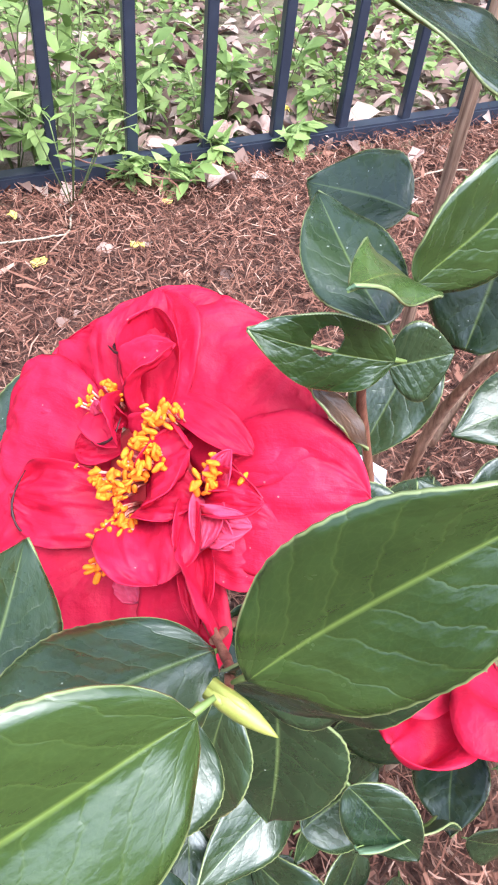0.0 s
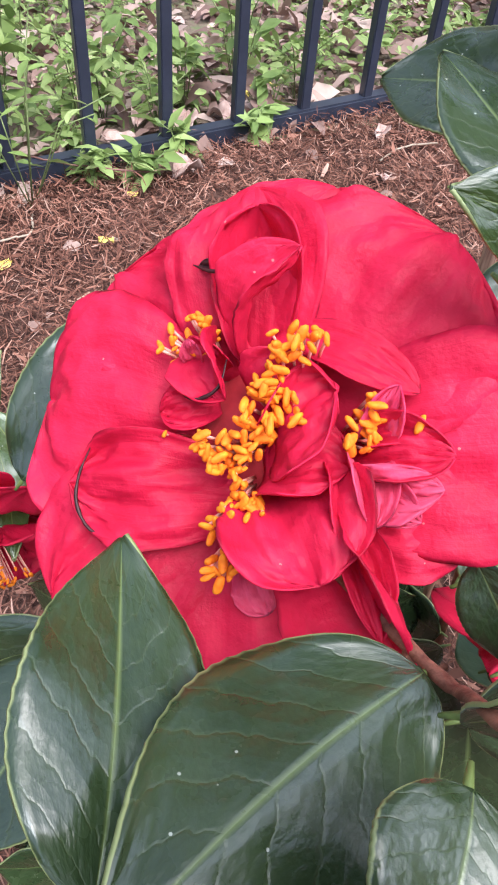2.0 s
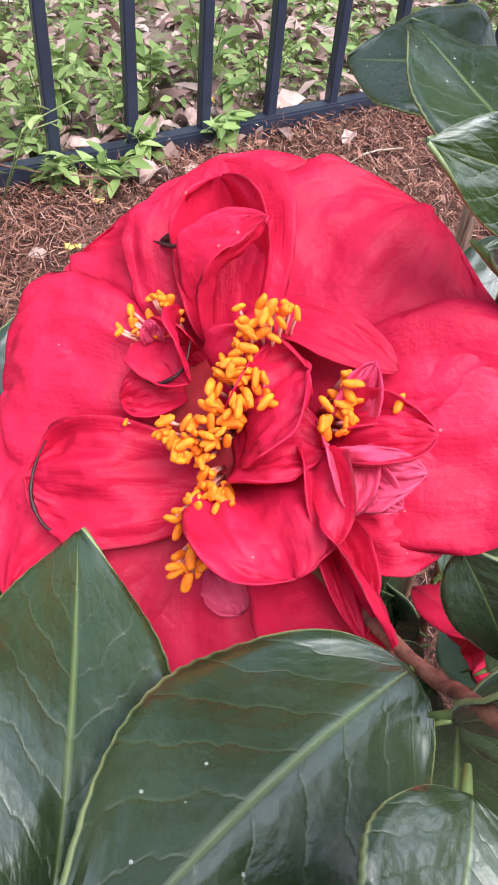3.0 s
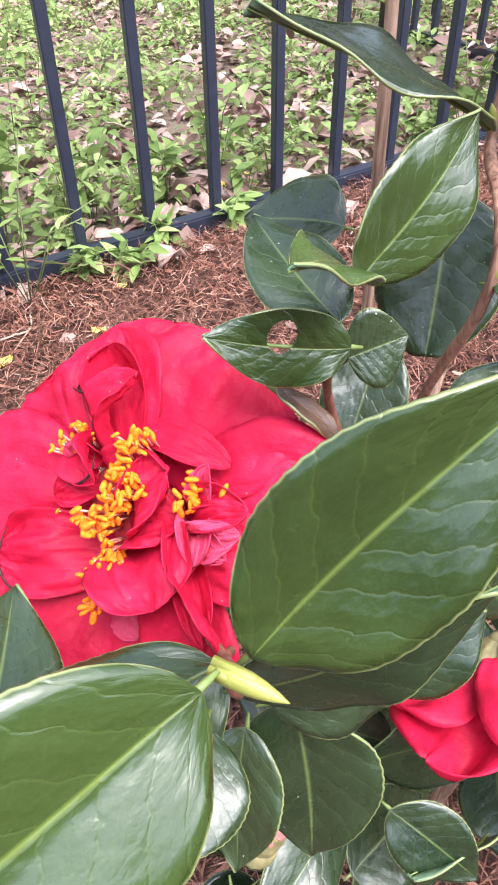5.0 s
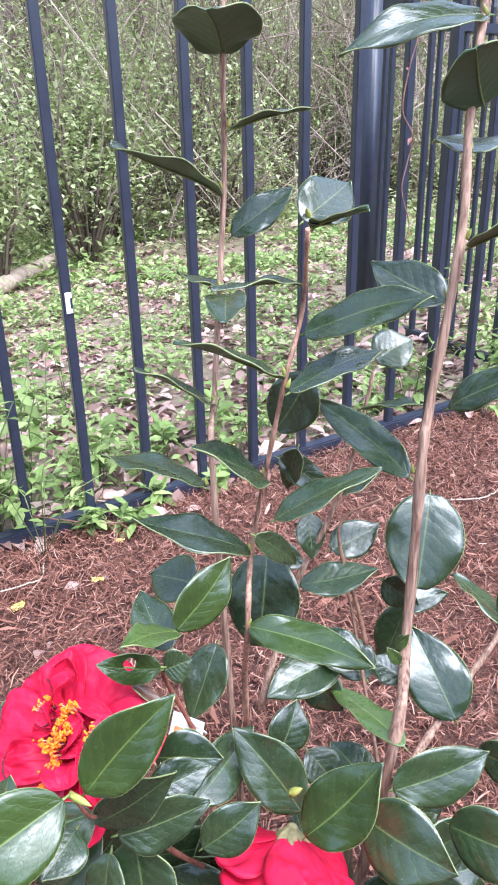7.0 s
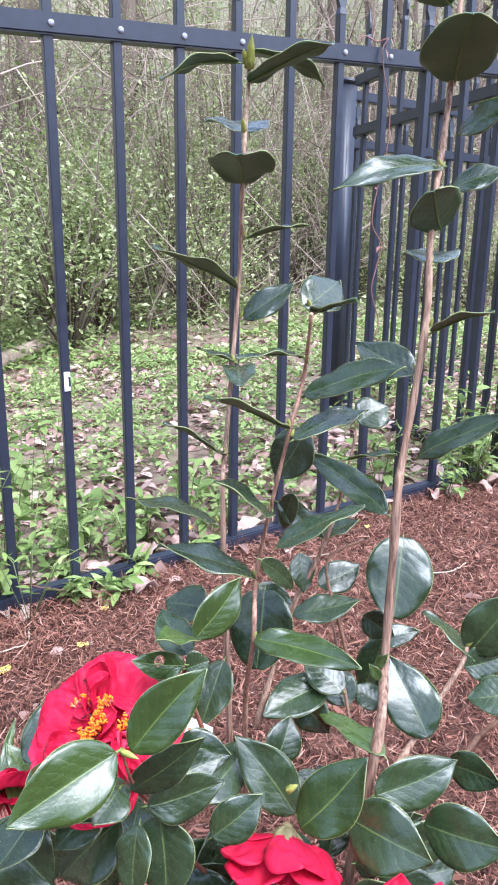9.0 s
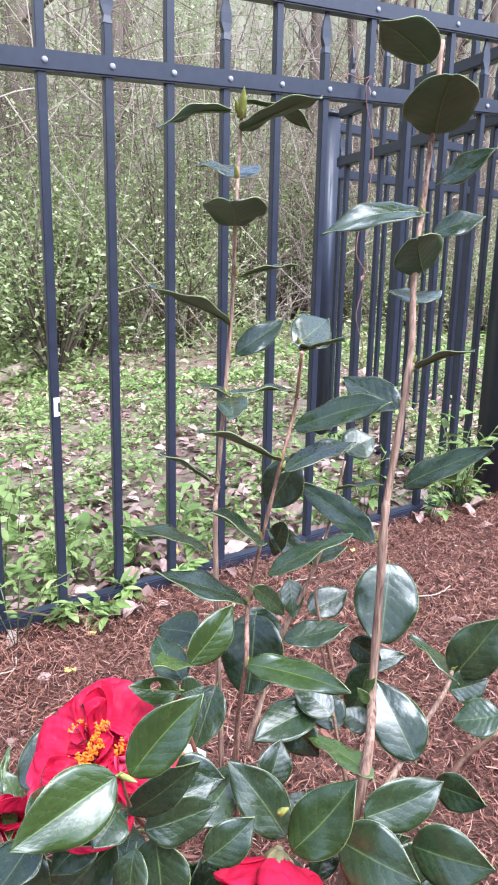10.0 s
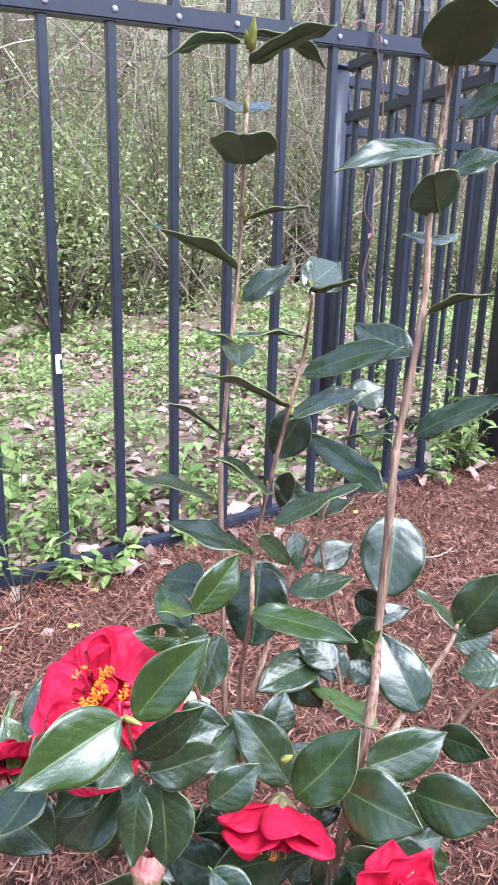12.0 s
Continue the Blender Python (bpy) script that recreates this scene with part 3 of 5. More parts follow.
camellia_leaf((-0.0636, -0.7553, 0.7624), (-0.1246, -0.7591, 0.7520), (0.0500, 0.2200, 0.9700), 0.0210, droop=0.25)
camellia_leaf((-0.0595, -0.7624, 0.7490), (-0.0394, -0.8299, 0.7627), (-0.0413, 0.1610, 0.9862), 0.0249)
camellia_leaf((-0.0556, -0.7621, 0.7693), (0.0048, -0.7610, 0.7654), (0.0651, 0.0011, 0.9980), 0.0200, droop=0.3)
camellia_leaf((-0.0689, -0.7753, 0.7154), (-0.0543, -0.7268, 0.7347), (-0.1029, -0.3423, 0.9339), 0.0452, blunt=1)
camellia_leaf((-0.0779, -0.7879, 0.6818), (-0.1039, -0.8291, 0.6940), (0.1303, 0.2061, 0.9699), 0.0427, fold=0.35, blunt=1)
camellia_leaf((-0.0732, -0.7858, 0.6483), (-0.0326, -0.7989, 0.6599), (0.0000, 0.1000, 0.9950), 0.0182)
camellia_leaf((-0.0764, -0.7803, 0.6153), (-0.1327, -0.7739, 0.6447), (0.4216, -0.0291, 0.9063), 0.0432)
camellia_leaf((-0.0737, -0.7857, 0.5946), (-0.0439, -0.8018, 0.6201), (-0.6751, -0.6245, 0.3928), 0.0204)
camellia_leaf((-0.0820, -0.7896, 0.5665), (-0.0959, -0.7582, 0.5746), (0.2505, -0.1363, 0.9585), 0.0197)
camellia_leaf((-0.0777, -0.7859, 0.5626), (-0.0989, -0.8285, 0.5596), (-0.0284, -0.0573, 0.9981), 0.0230, fold=0.4, blunt=1)
camellia_leaf((-0.0917, -0.7949, 0.5022), (-0.1382, -0.7998, 0.5337), (0.5277, -0.0386, 0.8486), 0.0245)
camellia_leaf((-0.1066, -0.8084, 0.4587), (-0.1495, -0.7530, 0.4712), (0.3500, -0.1369, 0.9267), 0.0346)
camellia_leaf((-0.0699, -0.8555, 0.6058), (-0.0341, -0.8415, 0.6231), (-0.0177, -0.7570, 0.6532), 0.0283)
camellia_leaf((-0.0627, -0.8513, 0.6018), (-0.0642, -0.8965, 0.6152), (-0.0087, 0.3595, 0.9332), 0.0142)
camellia_leaf((-0.0701, -0.8556, 0.5770), (-0.1221, -0.8655, 0.5838), (0.1492, 0.0283, 0.9885), 0.0156)
camellia_leaf((-0.0733, -0.8619, 0.5546), (-0.0396, -0.9114, 0.5779), (-0.5568, -0.3916, 0.7326), 0.0241)
camellia_leaf((-0.0892, -0.8724, 0.5374), (-0.1360, -0.8556, 0.5599), (0.4887, -0.0054, 0.8724), 0.0396)
camellia_leaf((-0.0546, -0.8382, 0.5244), (-0.0698, -0.8266, 0.4925), (-0.7659, -0.6286, 0.1348), 0.0310, blunt=1)
camellia_leaf((-0.0888, -0.8752, 0.5314), (-0.0317, -0.8727, 0.5468), (-0.2405, -0.2692, 0.9326), 0.0196)
camellia_leaf((-0.0924, -0.8567, 0.4810), (-0.1338, -0.8661, 0.5113), (0.5529, -0.2292, 0.8011), 0.0335)
camellia_leaf((-0.0910, -0.8635, 0.4592), (-0.0401, -0.8830, 0.4878), (-0.3293, 0.0392, 0.9435), 0.0243)
camellia_leaf((-0.0974, -0.8494, 0.4337), (-0.1569, -0.8362, 0.4670), (0.2543, -0.2165, 0.9426), 0.0306)
camellia_leaf((-0.1025, -0.8642, 0.4527), (-0.0737, -0.8607, 0.4243), (0.2799, -0.9454, 0.1670), 0.0143)
camellia_leaf((-0.1123, -0.8732, 0.4057), (-0.0739, -0.9310, 0.4078), (-0.4618, -0.1551, 0.8733), 0.0225, tone=0.3)
camellia_leaf((-0.0627, -0.8031, 0.3966), (-0.0822, -0.8252, 0.3477), (-0.5806, -0.6296, 0.5162), 0.0485, blunt=1)
camellia_leaf((-0.0217, -0.8145, 0.3957), (0.0131, -0.8199, 0.4084), (-0.3461, -0.6539, 0.6728), 0.0260)
camellia_leaf((-0.0339, -0.8060, 0.4211), (-0.0375, -0.8190, 0.3952), (-0.1055, -0.8839, 0.4556), 0.0212)
camellia_leaf((-0.0595, -0.8133, 0.4680), (-0.0255, -0.8245, 0.4392), (0.0049, -0.9306, 0.3661), 0.0192)
camellia_leaf((-0.0166, -0.8084, 0.4311), (0.0086, -0.8198, 0.4471), (-0.4555, 0.2062, 0.8661), 0.0271)
camellia_leaf((-0.0522, -0.8267, 0.3850), (-0.0095, -0.8500, 0.3983), (-0.4399, -0.3295, 0.8354), 0.0233)
camellia_leaf((-0.0307, -0.8536, 0.5069), (-0.0188, -0.8868, 0.5187), (-0.1062, 0.2977, 0.9488), 0.0158)
camellia_leaf((-0.0041, -0.8288, 0.5243), (0.0196, -0.8320, 0.5349), (-0.3818, -0.6411, 0.6657), 0.0280)
camellia_leaf((-0.0546, -0.8258, 0.4775), (-0.0553, -0.8140, 0.4466), (-0.8764, -0.4566, -0.1530), 0.0165)
camellia_leaf((-0.0169, -0.8099, 0.5238), (-0.0269, -0.7820, 0.5058), (0.1562, 0.5747, 0.8034), 0.0178)
camellia_leaf((0.0343, -0.8420, 0.4342), (0.0093, -0.8660, 0.3857), (-0.5157, -0.7438, 0.4252), 0.0499, fold=0.1, blunt=1)
camellia_leaf((-0.0263, -0.8358, 0.3247), (-0.0816, -0.8355, 0.3163), (-0.1371, -0.4359, 0.8895), 0.0337)
camellia_leaf((-0.0087, -0.8433, 0.3054), (-0.0139, -0.8189, 0.3285), (-0.3599, -0.6799, 0.6389), 0.0290)
camellia_leaf((-0.0267, -0.9048, 0.3105), (-0.0331, -0.8325, 0.3082), (0.0782, -0.7381, 0.6701), 0.0228, tone=0.6)
camellia_leaf((-0.1040, -0.9201, 0.2989), (-0.0687, -0.9347, 0.3459), (-0.3597, -0.4868, 0.7960), 0.0370, tone=0.3)
camellia_leaf((-0.0623, -0.9147, 0.2842), (-0.0426, -0.9678, 0.2871), (-0.7803, -0.2578, 0.5698), 0.0440)
camellia_leaf((-0.0399, -0.9128, 0.2903), (0.0150, -0.9317, 0.3093), (-0.5446, -0.7165, 0.4359), 0.0342)
camellia_leaf((0.0228, -0.8959, 0.3002), (0.0192, -0.8525, 0.3450), (-0.4370, -0.6576, 0.6136), 0.0422)
camellia_leaf((0.0664, -0.8909, 0.3500), (0.0669, -0.8392, 0.3665), (0.4304, -0.3262, 0.8416), 0.0349)
camellia_leaf((0.0659, -0.8870, 0.3528), (0.0882, -0.9076, 0.4036), (-0.8009, -0.5885, 0.1105), 0.0388)
camellia_leaf((0.0595, -0.8900, 0.3440), (0.0885, -0.9014, 0.3506), (-0.4131, -0.8215, 0.3930), 0.0271)
camellia_leaf((0.0378, -0.9530, 0.3676), (0.0149, -0.9329, 0.3587), (-0.5502, -0.2787, 0.7871), 0.0269)
camellia_leaf((-0.0224, -0.9415, 0.2835), (-0.0007, -0.9887, 0.2932), (-0.8714, -0.2844, 0.3997), 0.0390)
camellia_leaf((0.0200, -0.9181, 0.2964), (0.0269, -0.9571, 0.3046), (-0.9456, -0.1016, 0.3089), 0.0254)
camellia_leaf((0.0158, -0.8523, 0.3024), (0.0017, -0.8316, 0.3114), (-0.2840, -0.5365, 0.7947), 0.0225)
camellia_leaf((0.0129, -0.8269, 0.3673), (0.0263, -0.8482, 0.3555), (-0.7689, -0.6045, 0.2082), 0.0236)
camellia_leaf((0.0321, -0.8296, 0.3424), (0.0139, -0.8248, 0.2930), (-0.8919, -0.3420, 0.2958), 0.0305)
camellia_leaf((-0.0443, -0.8225, 0.3120), (-0.0320, -0.8499, 0.2923), (-0.7224, -0.5867, 0.3660), 0.0293)
camellia_leaf((0.0282, -0.8547, 0.7847), (-0.0217, -0.8616, 0.8002), (0.2463, 0.2952, 0.9232), 0.0346)
camellia_leaf((0.0281, -0.8638, 0.7405), (-0.0018, -0.9034, 0.7636), (0.2139, 0.3644, 0.9065), 0.0465, fold=0.08, blunt=1)
camellia_leaf((0.0223, -0.8760, 0.7090), (0.0266, -0.9158, 0.7249), (-0.9520, 0.0201, 0.3053), 0.0189)
camellia_leaf((0.0127, -0.8756, 0.6902), (-0.0530, -0.8587, 0.6827), (-0.2413, -0.6523, 0.7185), 0.0218, droop=0.3)
camellia_leaf((0.0148, -0.8822, 0.6764), (0.0342, -0.9049, 0.6878), (-0.7324, -0.3504, 0.5838), 0.0197)
camellia_leaf((0.0040, -0.8860, 0.6530), (-0.0267, -0.9086, 0.6725), (-0.0137, 0.6638, 0.7479), 0.0329, fold=0.15, blunt=1)
camellia_leaf((-0.0008, -0.8873, 0.6334), (0.0330, -0.8486, 0.6440), (-0.1323, -0.1519, 0.9796), 0.0357, blunt=1)
camellia_leaf((-0.0047, -0.8951, 0.5936), (0.0033, -0.9323, 0.6097), (-0.0799, 0.3636, 0.9282), 0.0274)
camellia_leaf((-0.0099, -0.8969, 0.5163), (0.0191, -0.9391, 0.5501), (-0.8003, -0.0292, 0.5989), 0.0219)
camellia_leaf((-0.0222, -0.8864, 0.4770), (-0.0341, -0.8093, 0.5019), (-0.4503, -0.5712, 0.6863), 0.0225)
camellia_leaf((-0.0078, -0.8868, 0.5671), (-0.0220, -0.8438, 0.5835), (-0.5278, -0.6090, 0.5920), 0.0260)
camellia_leaf((-0.0248, -0.8931, 0.3615), (-0.0328, -0.8910, 0.3738), (-0.2746, -0.9614, -0.0183), 0.0073, tone=0.9)
camellia_leaf((-0.0183, -0.8812, 0.3623), (-0.0157, -0.8885, 0.3750), (-0.9838, -0.1071, 0.1435), 0.0077, tone=0.9)
camellia_leaf((-0.2148, -0.9379, 0.4082), (-0.1798, -0.9459, 0.4459), (-0.1960, -0.7610, 0.6184), 0.0262, tone=0.3, fold=0.3)
camellia_leaf((-0.2236, -0.9426, 0.4144), (-0.2739, -0.9523, 0.4036), (0.1456, -0.8355, 0.5298), 0.0327, tone=0.3, fold=0.3)
camellia_leaf((-0.2195, -0.9313, 0.3842), (-0.2358, -0.9453, 0.3833), (-0.0137, -0.5339, 0.8454), 0.0210)
camellia_leaf((-0.1502, -0.8693, 0.4142), (-0.1157, -0.8644, 0.4437), (0.2924, -0.8113, 0.5063), 0.0260, tone=0.3)
camellia_leaf((-0.1499, -0.8703, 0.4144), (-0.1844, -0.8986, 0.4409), (0.4362, -0.0195, 0.8997), 0.0167, tone=0.6)
camellia_leaf((-0.1662, -0.8893, 0.4123), (-0.1940, -0.8816, 0.4186), (-0.4910, -0.8205, 0.2926), 0.0165, tone=0.3, hole=(0.48,0.25,0.10,0.42))
camellia_leaf((-0.1554, -0.8707, 0.4054), (-0.1565, -0.8314, 0.4184), (-0.2191, -0.4582, 0.8615), 0.0230)
camellia_leaf((-0.1630, -0.8843, 0.4061), (-0.1497, -0.8873, 0.4091), (-0.3528, -0.8887, 0.2929), 0.0180)
camellia_leaf((-0.1156, -0.8394, 0.3726), (-0.1425, -0.8575, 0.3420), (-0.4964, -0.5181, 0.6966), 0.0270)
camellia_leaf((-0.1192, -0.8202, 0.4025), (-0.1378, -0.7900, 0.3996), (-0.3098, -0.5010, 0.8081), 0.0330)
camellia_leaf((-0.2107, -0.9233, 0.3739), (-0.1833, -0.9482, 0.4093), (-0.6331, -0.7669, 0.1047), 0.0191)
camellia_leaf((-0.2014, -0.9205, 0.3578), (-0.1589, -0.9262, 0.3590), (-0.6747, -0.6942, 0.2510), 0.0260)
camellia_leaf((-0.1561, -0.9040, 0.3032), (-0.1258, -0.9105, 0.3249), (-0.4740, -0.7623, 0.4406), 0.0262)
camellia_leaf((-0.1519, -0.8807, 0.3083), (-0.0978, -0.8508, 0.3134), (-0.0528, -0.7872, 0.6144), 0.0300)
camellia_leaf((-0.0917, -0.8958, 0.2846), (-0.1181, -0.8629, 0.3302), (-0.4565, -0.2812, 0.8441), 0.0340)
camellia_leaf((-0.2048, -0.9157, 0.3438), (-0.2162, -0.9302, 0.3121), (-0.7093, -0.5091, 0.4877), 0.0219)
camellia_leaf((-0.1937, -0.9169, 0.3464), (-0.1978, -0.9341, 0.3044), (-0.5782, -0.7339, 0.3566), 0.0345)
camellia_leaf((-0.1508, -0.9003, 0.2434), (-0.0876, -0.9225, 0.2481), (-0.6004, -0.7760, 0.1933), 0.0400)
camellia_leaf((-0.1662, -0.9273, 0.2813), (-0.1493, -0.9506, 0.2621), (-0.4981, -0.5527, 0.6681), 0.0227)
camellia_leaf((-0.0936, -0.8603, 0.3002), (-0.1082, -0.8678, 0.2876), (-0.5917, -0.1790, 0.7860), 0.0177)
camellia_leaf((-0.2095, -0.9156, 0.3709), (-0.2571, -0.9296, 0.3874), (0.3388, -0.0442, 0.9398), 0.0310, fold=-0.3)
camellia_leaf((-0.2555, -0.9227, 0.3756), (-0.2380, -0.8838, 0.3784), (0.1736, -0.5867, 0.7910), 0.0250, fold=0.22)
camellia_leaf((-0.1802, -0.8986, 0.3496), (-0.1481, -0.9015, 0.3538), (-0.3298, -0.7523, 0.5704), 0.0225)
camellia_leaf((-0.1689, -0.8762, 0.3462), (-0.1379, -0.8934, 0.3449), (-0.3539, -0.7667, 0.5356), 0.0300)
camellia_leaf((-0.1888, -0.9032, 0.3675), (-0.1868, -0.9177, 0.3545), (-0.7451, -0.5015, 0.4397), 0.0127)
camellia_leaf((-0.2487, -0.8797, 0.3416), (-0.2766, -0.8972, 0.3321), (-0.6056, -0.2906, 0.7408), 0.0302)
camellia_leaf((-0.2549, -0.7826, 0.2944), (-0.2383, -0.7587, 0.3194), (0.0021, -0.7219, 0.6920), 0.0065, tone=0.6, droop=0.2)
camellia_leaf((-0.2400, -0.7891, 0.2920), (-0.2481, -0.7749, 0.3125), (-0.0072, -0.5984, 0.8011), 0.0135, tone=0.6)
camellia_leaf((-0.2477, -0.7866, 0.3044), (-0.2526, -0.8160, 0.2903), (0.0182, -0.6874, 0.7261), 0.0115, tone=0.6)
camellia_leaf((-0.2300, -0.7930, 0.3143), (-0.1980, -0.7310, 0.3122), (0.5548, -0.2596, 0.7905), 0.0230)
camellia_leaf((-0.2199, -0.8096, 0.3161), (-0.2385, -0.8283, 0.2785), (-0.6798, -0.4647, 0.5674), 0.0152)
camellia_leaf((-0.2464, -0.8317, 0.3378), (-0.2016, -0.8170, 0.3738), (-0.1047, -0.5768, 0.8101), 0.0300)
camellia_leaf((-0.2692, -0.8506, 0.3183), (-0.2450, -0.8806, 0.2893), (-0.3855, -0.7824, 0.4891), 0.0410)
camellia_leaf((-0.2094, -0.8635, 0.3180), (-0.2402, -0.8697, 0.3046), (-0.2913, -0.4225, 0.8583), 0.0291)
camellia_leaf((-0.2004, -0.8710, 0.3089), (-0.2378, -0.8602, 0.2749), (-0.4964, -0.3672, 0.7866), 0.0447)
camellia_leaf((-0.0910, -0.8684, 0.3026), (-0.0716, -0.8578, 0.3265), (-0.0938, -0.8805, 0.4646), 0.0277)
camellia_leaf((-0.2260, -0.8628, 0.3323), (-0.2487, -0.8664, 0.3239), (-0.2183, -0.5278, 0.8208), 0.0209)
camellia_leaf((-0.1786, -0.8819, 0.4025), (-0.1663, -0.8910, 0.3896), (-0.2641, 0.1291, 0.9559), 0.0077, tone=-1)
camellia_leaf((-0.0522, -0.8932, 0.1383), (-0.0754, -0.9320, 0.1197), (-0.6134, -0.0115, 0.7897), 0.0416)
camellia_leaf((-0.1710, -0.9233, 0.2272), (-0.1308, -0.9133, 0.2214), (-0.4583, -0.5829, 0.6709), 0.0344)
camellia_leaf((-0.0215, -0.8507, 0.3261), (-0.0378, -0.8210, 0.3430), (-0.2539, -0.5792, 0.7747), 0.0288)
camellia_leaf((-0.0233, -0.8716, 0.2425), (-0.0302, -0.8339, 0.2530), (-0.3130, -0.4148, 0.8544), 0.0300)
camellia_leaf((-0.0500, -0.8357, 0.2549), (-0.0374, -0.8563, 0.2320), (-0.3295, -0.4851, 0.8100), 0.0280)
camellia_leaf((0.0315, -0.8140, 0.3322), (0.0730, -0.8289, 0.3396), (-0.4192, -0.4516, 0.7876), 0.0220)
camellia_leaf((-0.0322, -0.7435, 0.3680), (-0.0050, -0.7603, 0.3468), (-0.3837, -0.6626, 0.6432), 0.0200)


# older leaves low in the middle of the bush
D = np.random.default_rng(12)
for middle, count, low, high in (((-0.100, -0.900), 46, 0.10, 0.27), ((-0.205, -0.868), 26, 0.14, 0.265), ((-0.085, -0.925), 16, 0.18, 0.262)):
    for k in range(count):
        a, r = D.uniform(0, 6.28), D.uniform(0.03, 0.105)
        hub = np.array([middle[0] + 0.03 * math.cos(a), middle[1] + 0.02 * math.sin(a), D.uniform(low, high)])
        out = np.array([math.cos(a) * r * 1.25, math.sin(a) * r * 0.75, D.uniform(-0.03, 0.015)])
        base = hub + out * 0.45
        way = out / np.linalg.norm(out) + D.normal(0, 0.35, 3) * (1, 1, 0.5)
        tip = base + way / np.linalg.norm(way) * D.uniform(0.04, 0.062)
        camellia_leaf(tuple(base), tuple(tip), tuple(np.array([-0.3, -0.95, 0.5]) + D.normal(0, 0.25, 3)), D.uniform(0.024, 0.036))


# ---- flowers ----
def petal(parent, m, angle, start, length, width, rise, curl, cup=0.25, ruffle=0.12, notch=0.06, twist=0.0, material=None, seed=0, lift=0.0):
    """One petal in the flower's plane: it leaves the middle at an angle, climbs by rise and bends back by curl."""
    rng = np.random.default_rng(seed)
    rows, cols = 23, 21
    s = 1 - (1 - np.linspace(0, 1, rows)[:, None]) ** 1.7
    u = np.linspace(-1, 1, cols)[None, :]
    half = width / 2 * np.clip(np.sin(np.pi * (0.06 + 0.56 * s ** 0.9)) ** 0.9, 0.12, 1) * np.sqrt(np.clip(1 - np.clip((s - 0.55) / 0.4505, 0, 1) ** 2.4, 0.0, 1))
    half = np.maximum(half, width * 0.02)
    th = radians(rise) - radians(curl) * s
    ds = length * np.diff(s, axis=0)
    r = start + np.concatenate([[[0]], np.cumsum(np.cos(th[:-1]) * ds, 0)])
    h = lift + np.concatenate([[[0]], np.cumsum(np.sin(th[:-1]) * ds, 0)])
    ph = rng.uniform(0, 6.28, 6)
    wav = ruffle * width * s ** 1.5 * (np.sin(u * 3.1 + ph[0] + s * 2) * 0.5 + np.sin(u * 6.3 + ph[1] + s * 3) * 0.32 * s + np.sin(s * 8 + u * 2 + ph[2]) * 0.25)
    wav = wav + 0.02 * width * s * (np.sin(u * 9 + s * 7 + ph[4]) + np.sin(u * 13 - s * 5 + ph[5]) * 0.6)
    crumple = np.array([[noise.fractal(Vector((a * 2.2 + seed, b * 3.0, seed * 1.7)), 0.7, 2.0, 3) for b in u[0]] for a in s[:, 0]])
    wav = wav + 0.035 * width * crumple * np.clip(s * 2, 0, 1)
    full = half / half.max()
    wav = wav * np.clip(full * 1.3, 0, 1)
    rr = r + notch * length * (np.cos(u * 2.6 + ph[3]) - 1) * s ** 4 * full
    hh = h + cup * half * u * u + wav
    y = u * half + twist * s * half
    ca, sa = math.cos(radians(angle)), math.sin(radians(angle))
    nx, nh = -np.sin(th), np.cos(th)
    rr2, hh2 = rr + nx * (hh - h), h + nh * (hh - h)
    grid = np.stack([rr2 * ca - y * sa, rr2 * sa + y * ca, hh2 + 0 * y], -1)
    uv = np.stack([np.broadcast_to((u + 1) / 2, (rows, cols)), np.broadcast_to(s, (rows, cols))], -1).reshape(-1, 2)
    me = sheet("petal", grid, 0.0004, material or PETAL, material or PETAL, uv)
    return child("petal", me, parent)


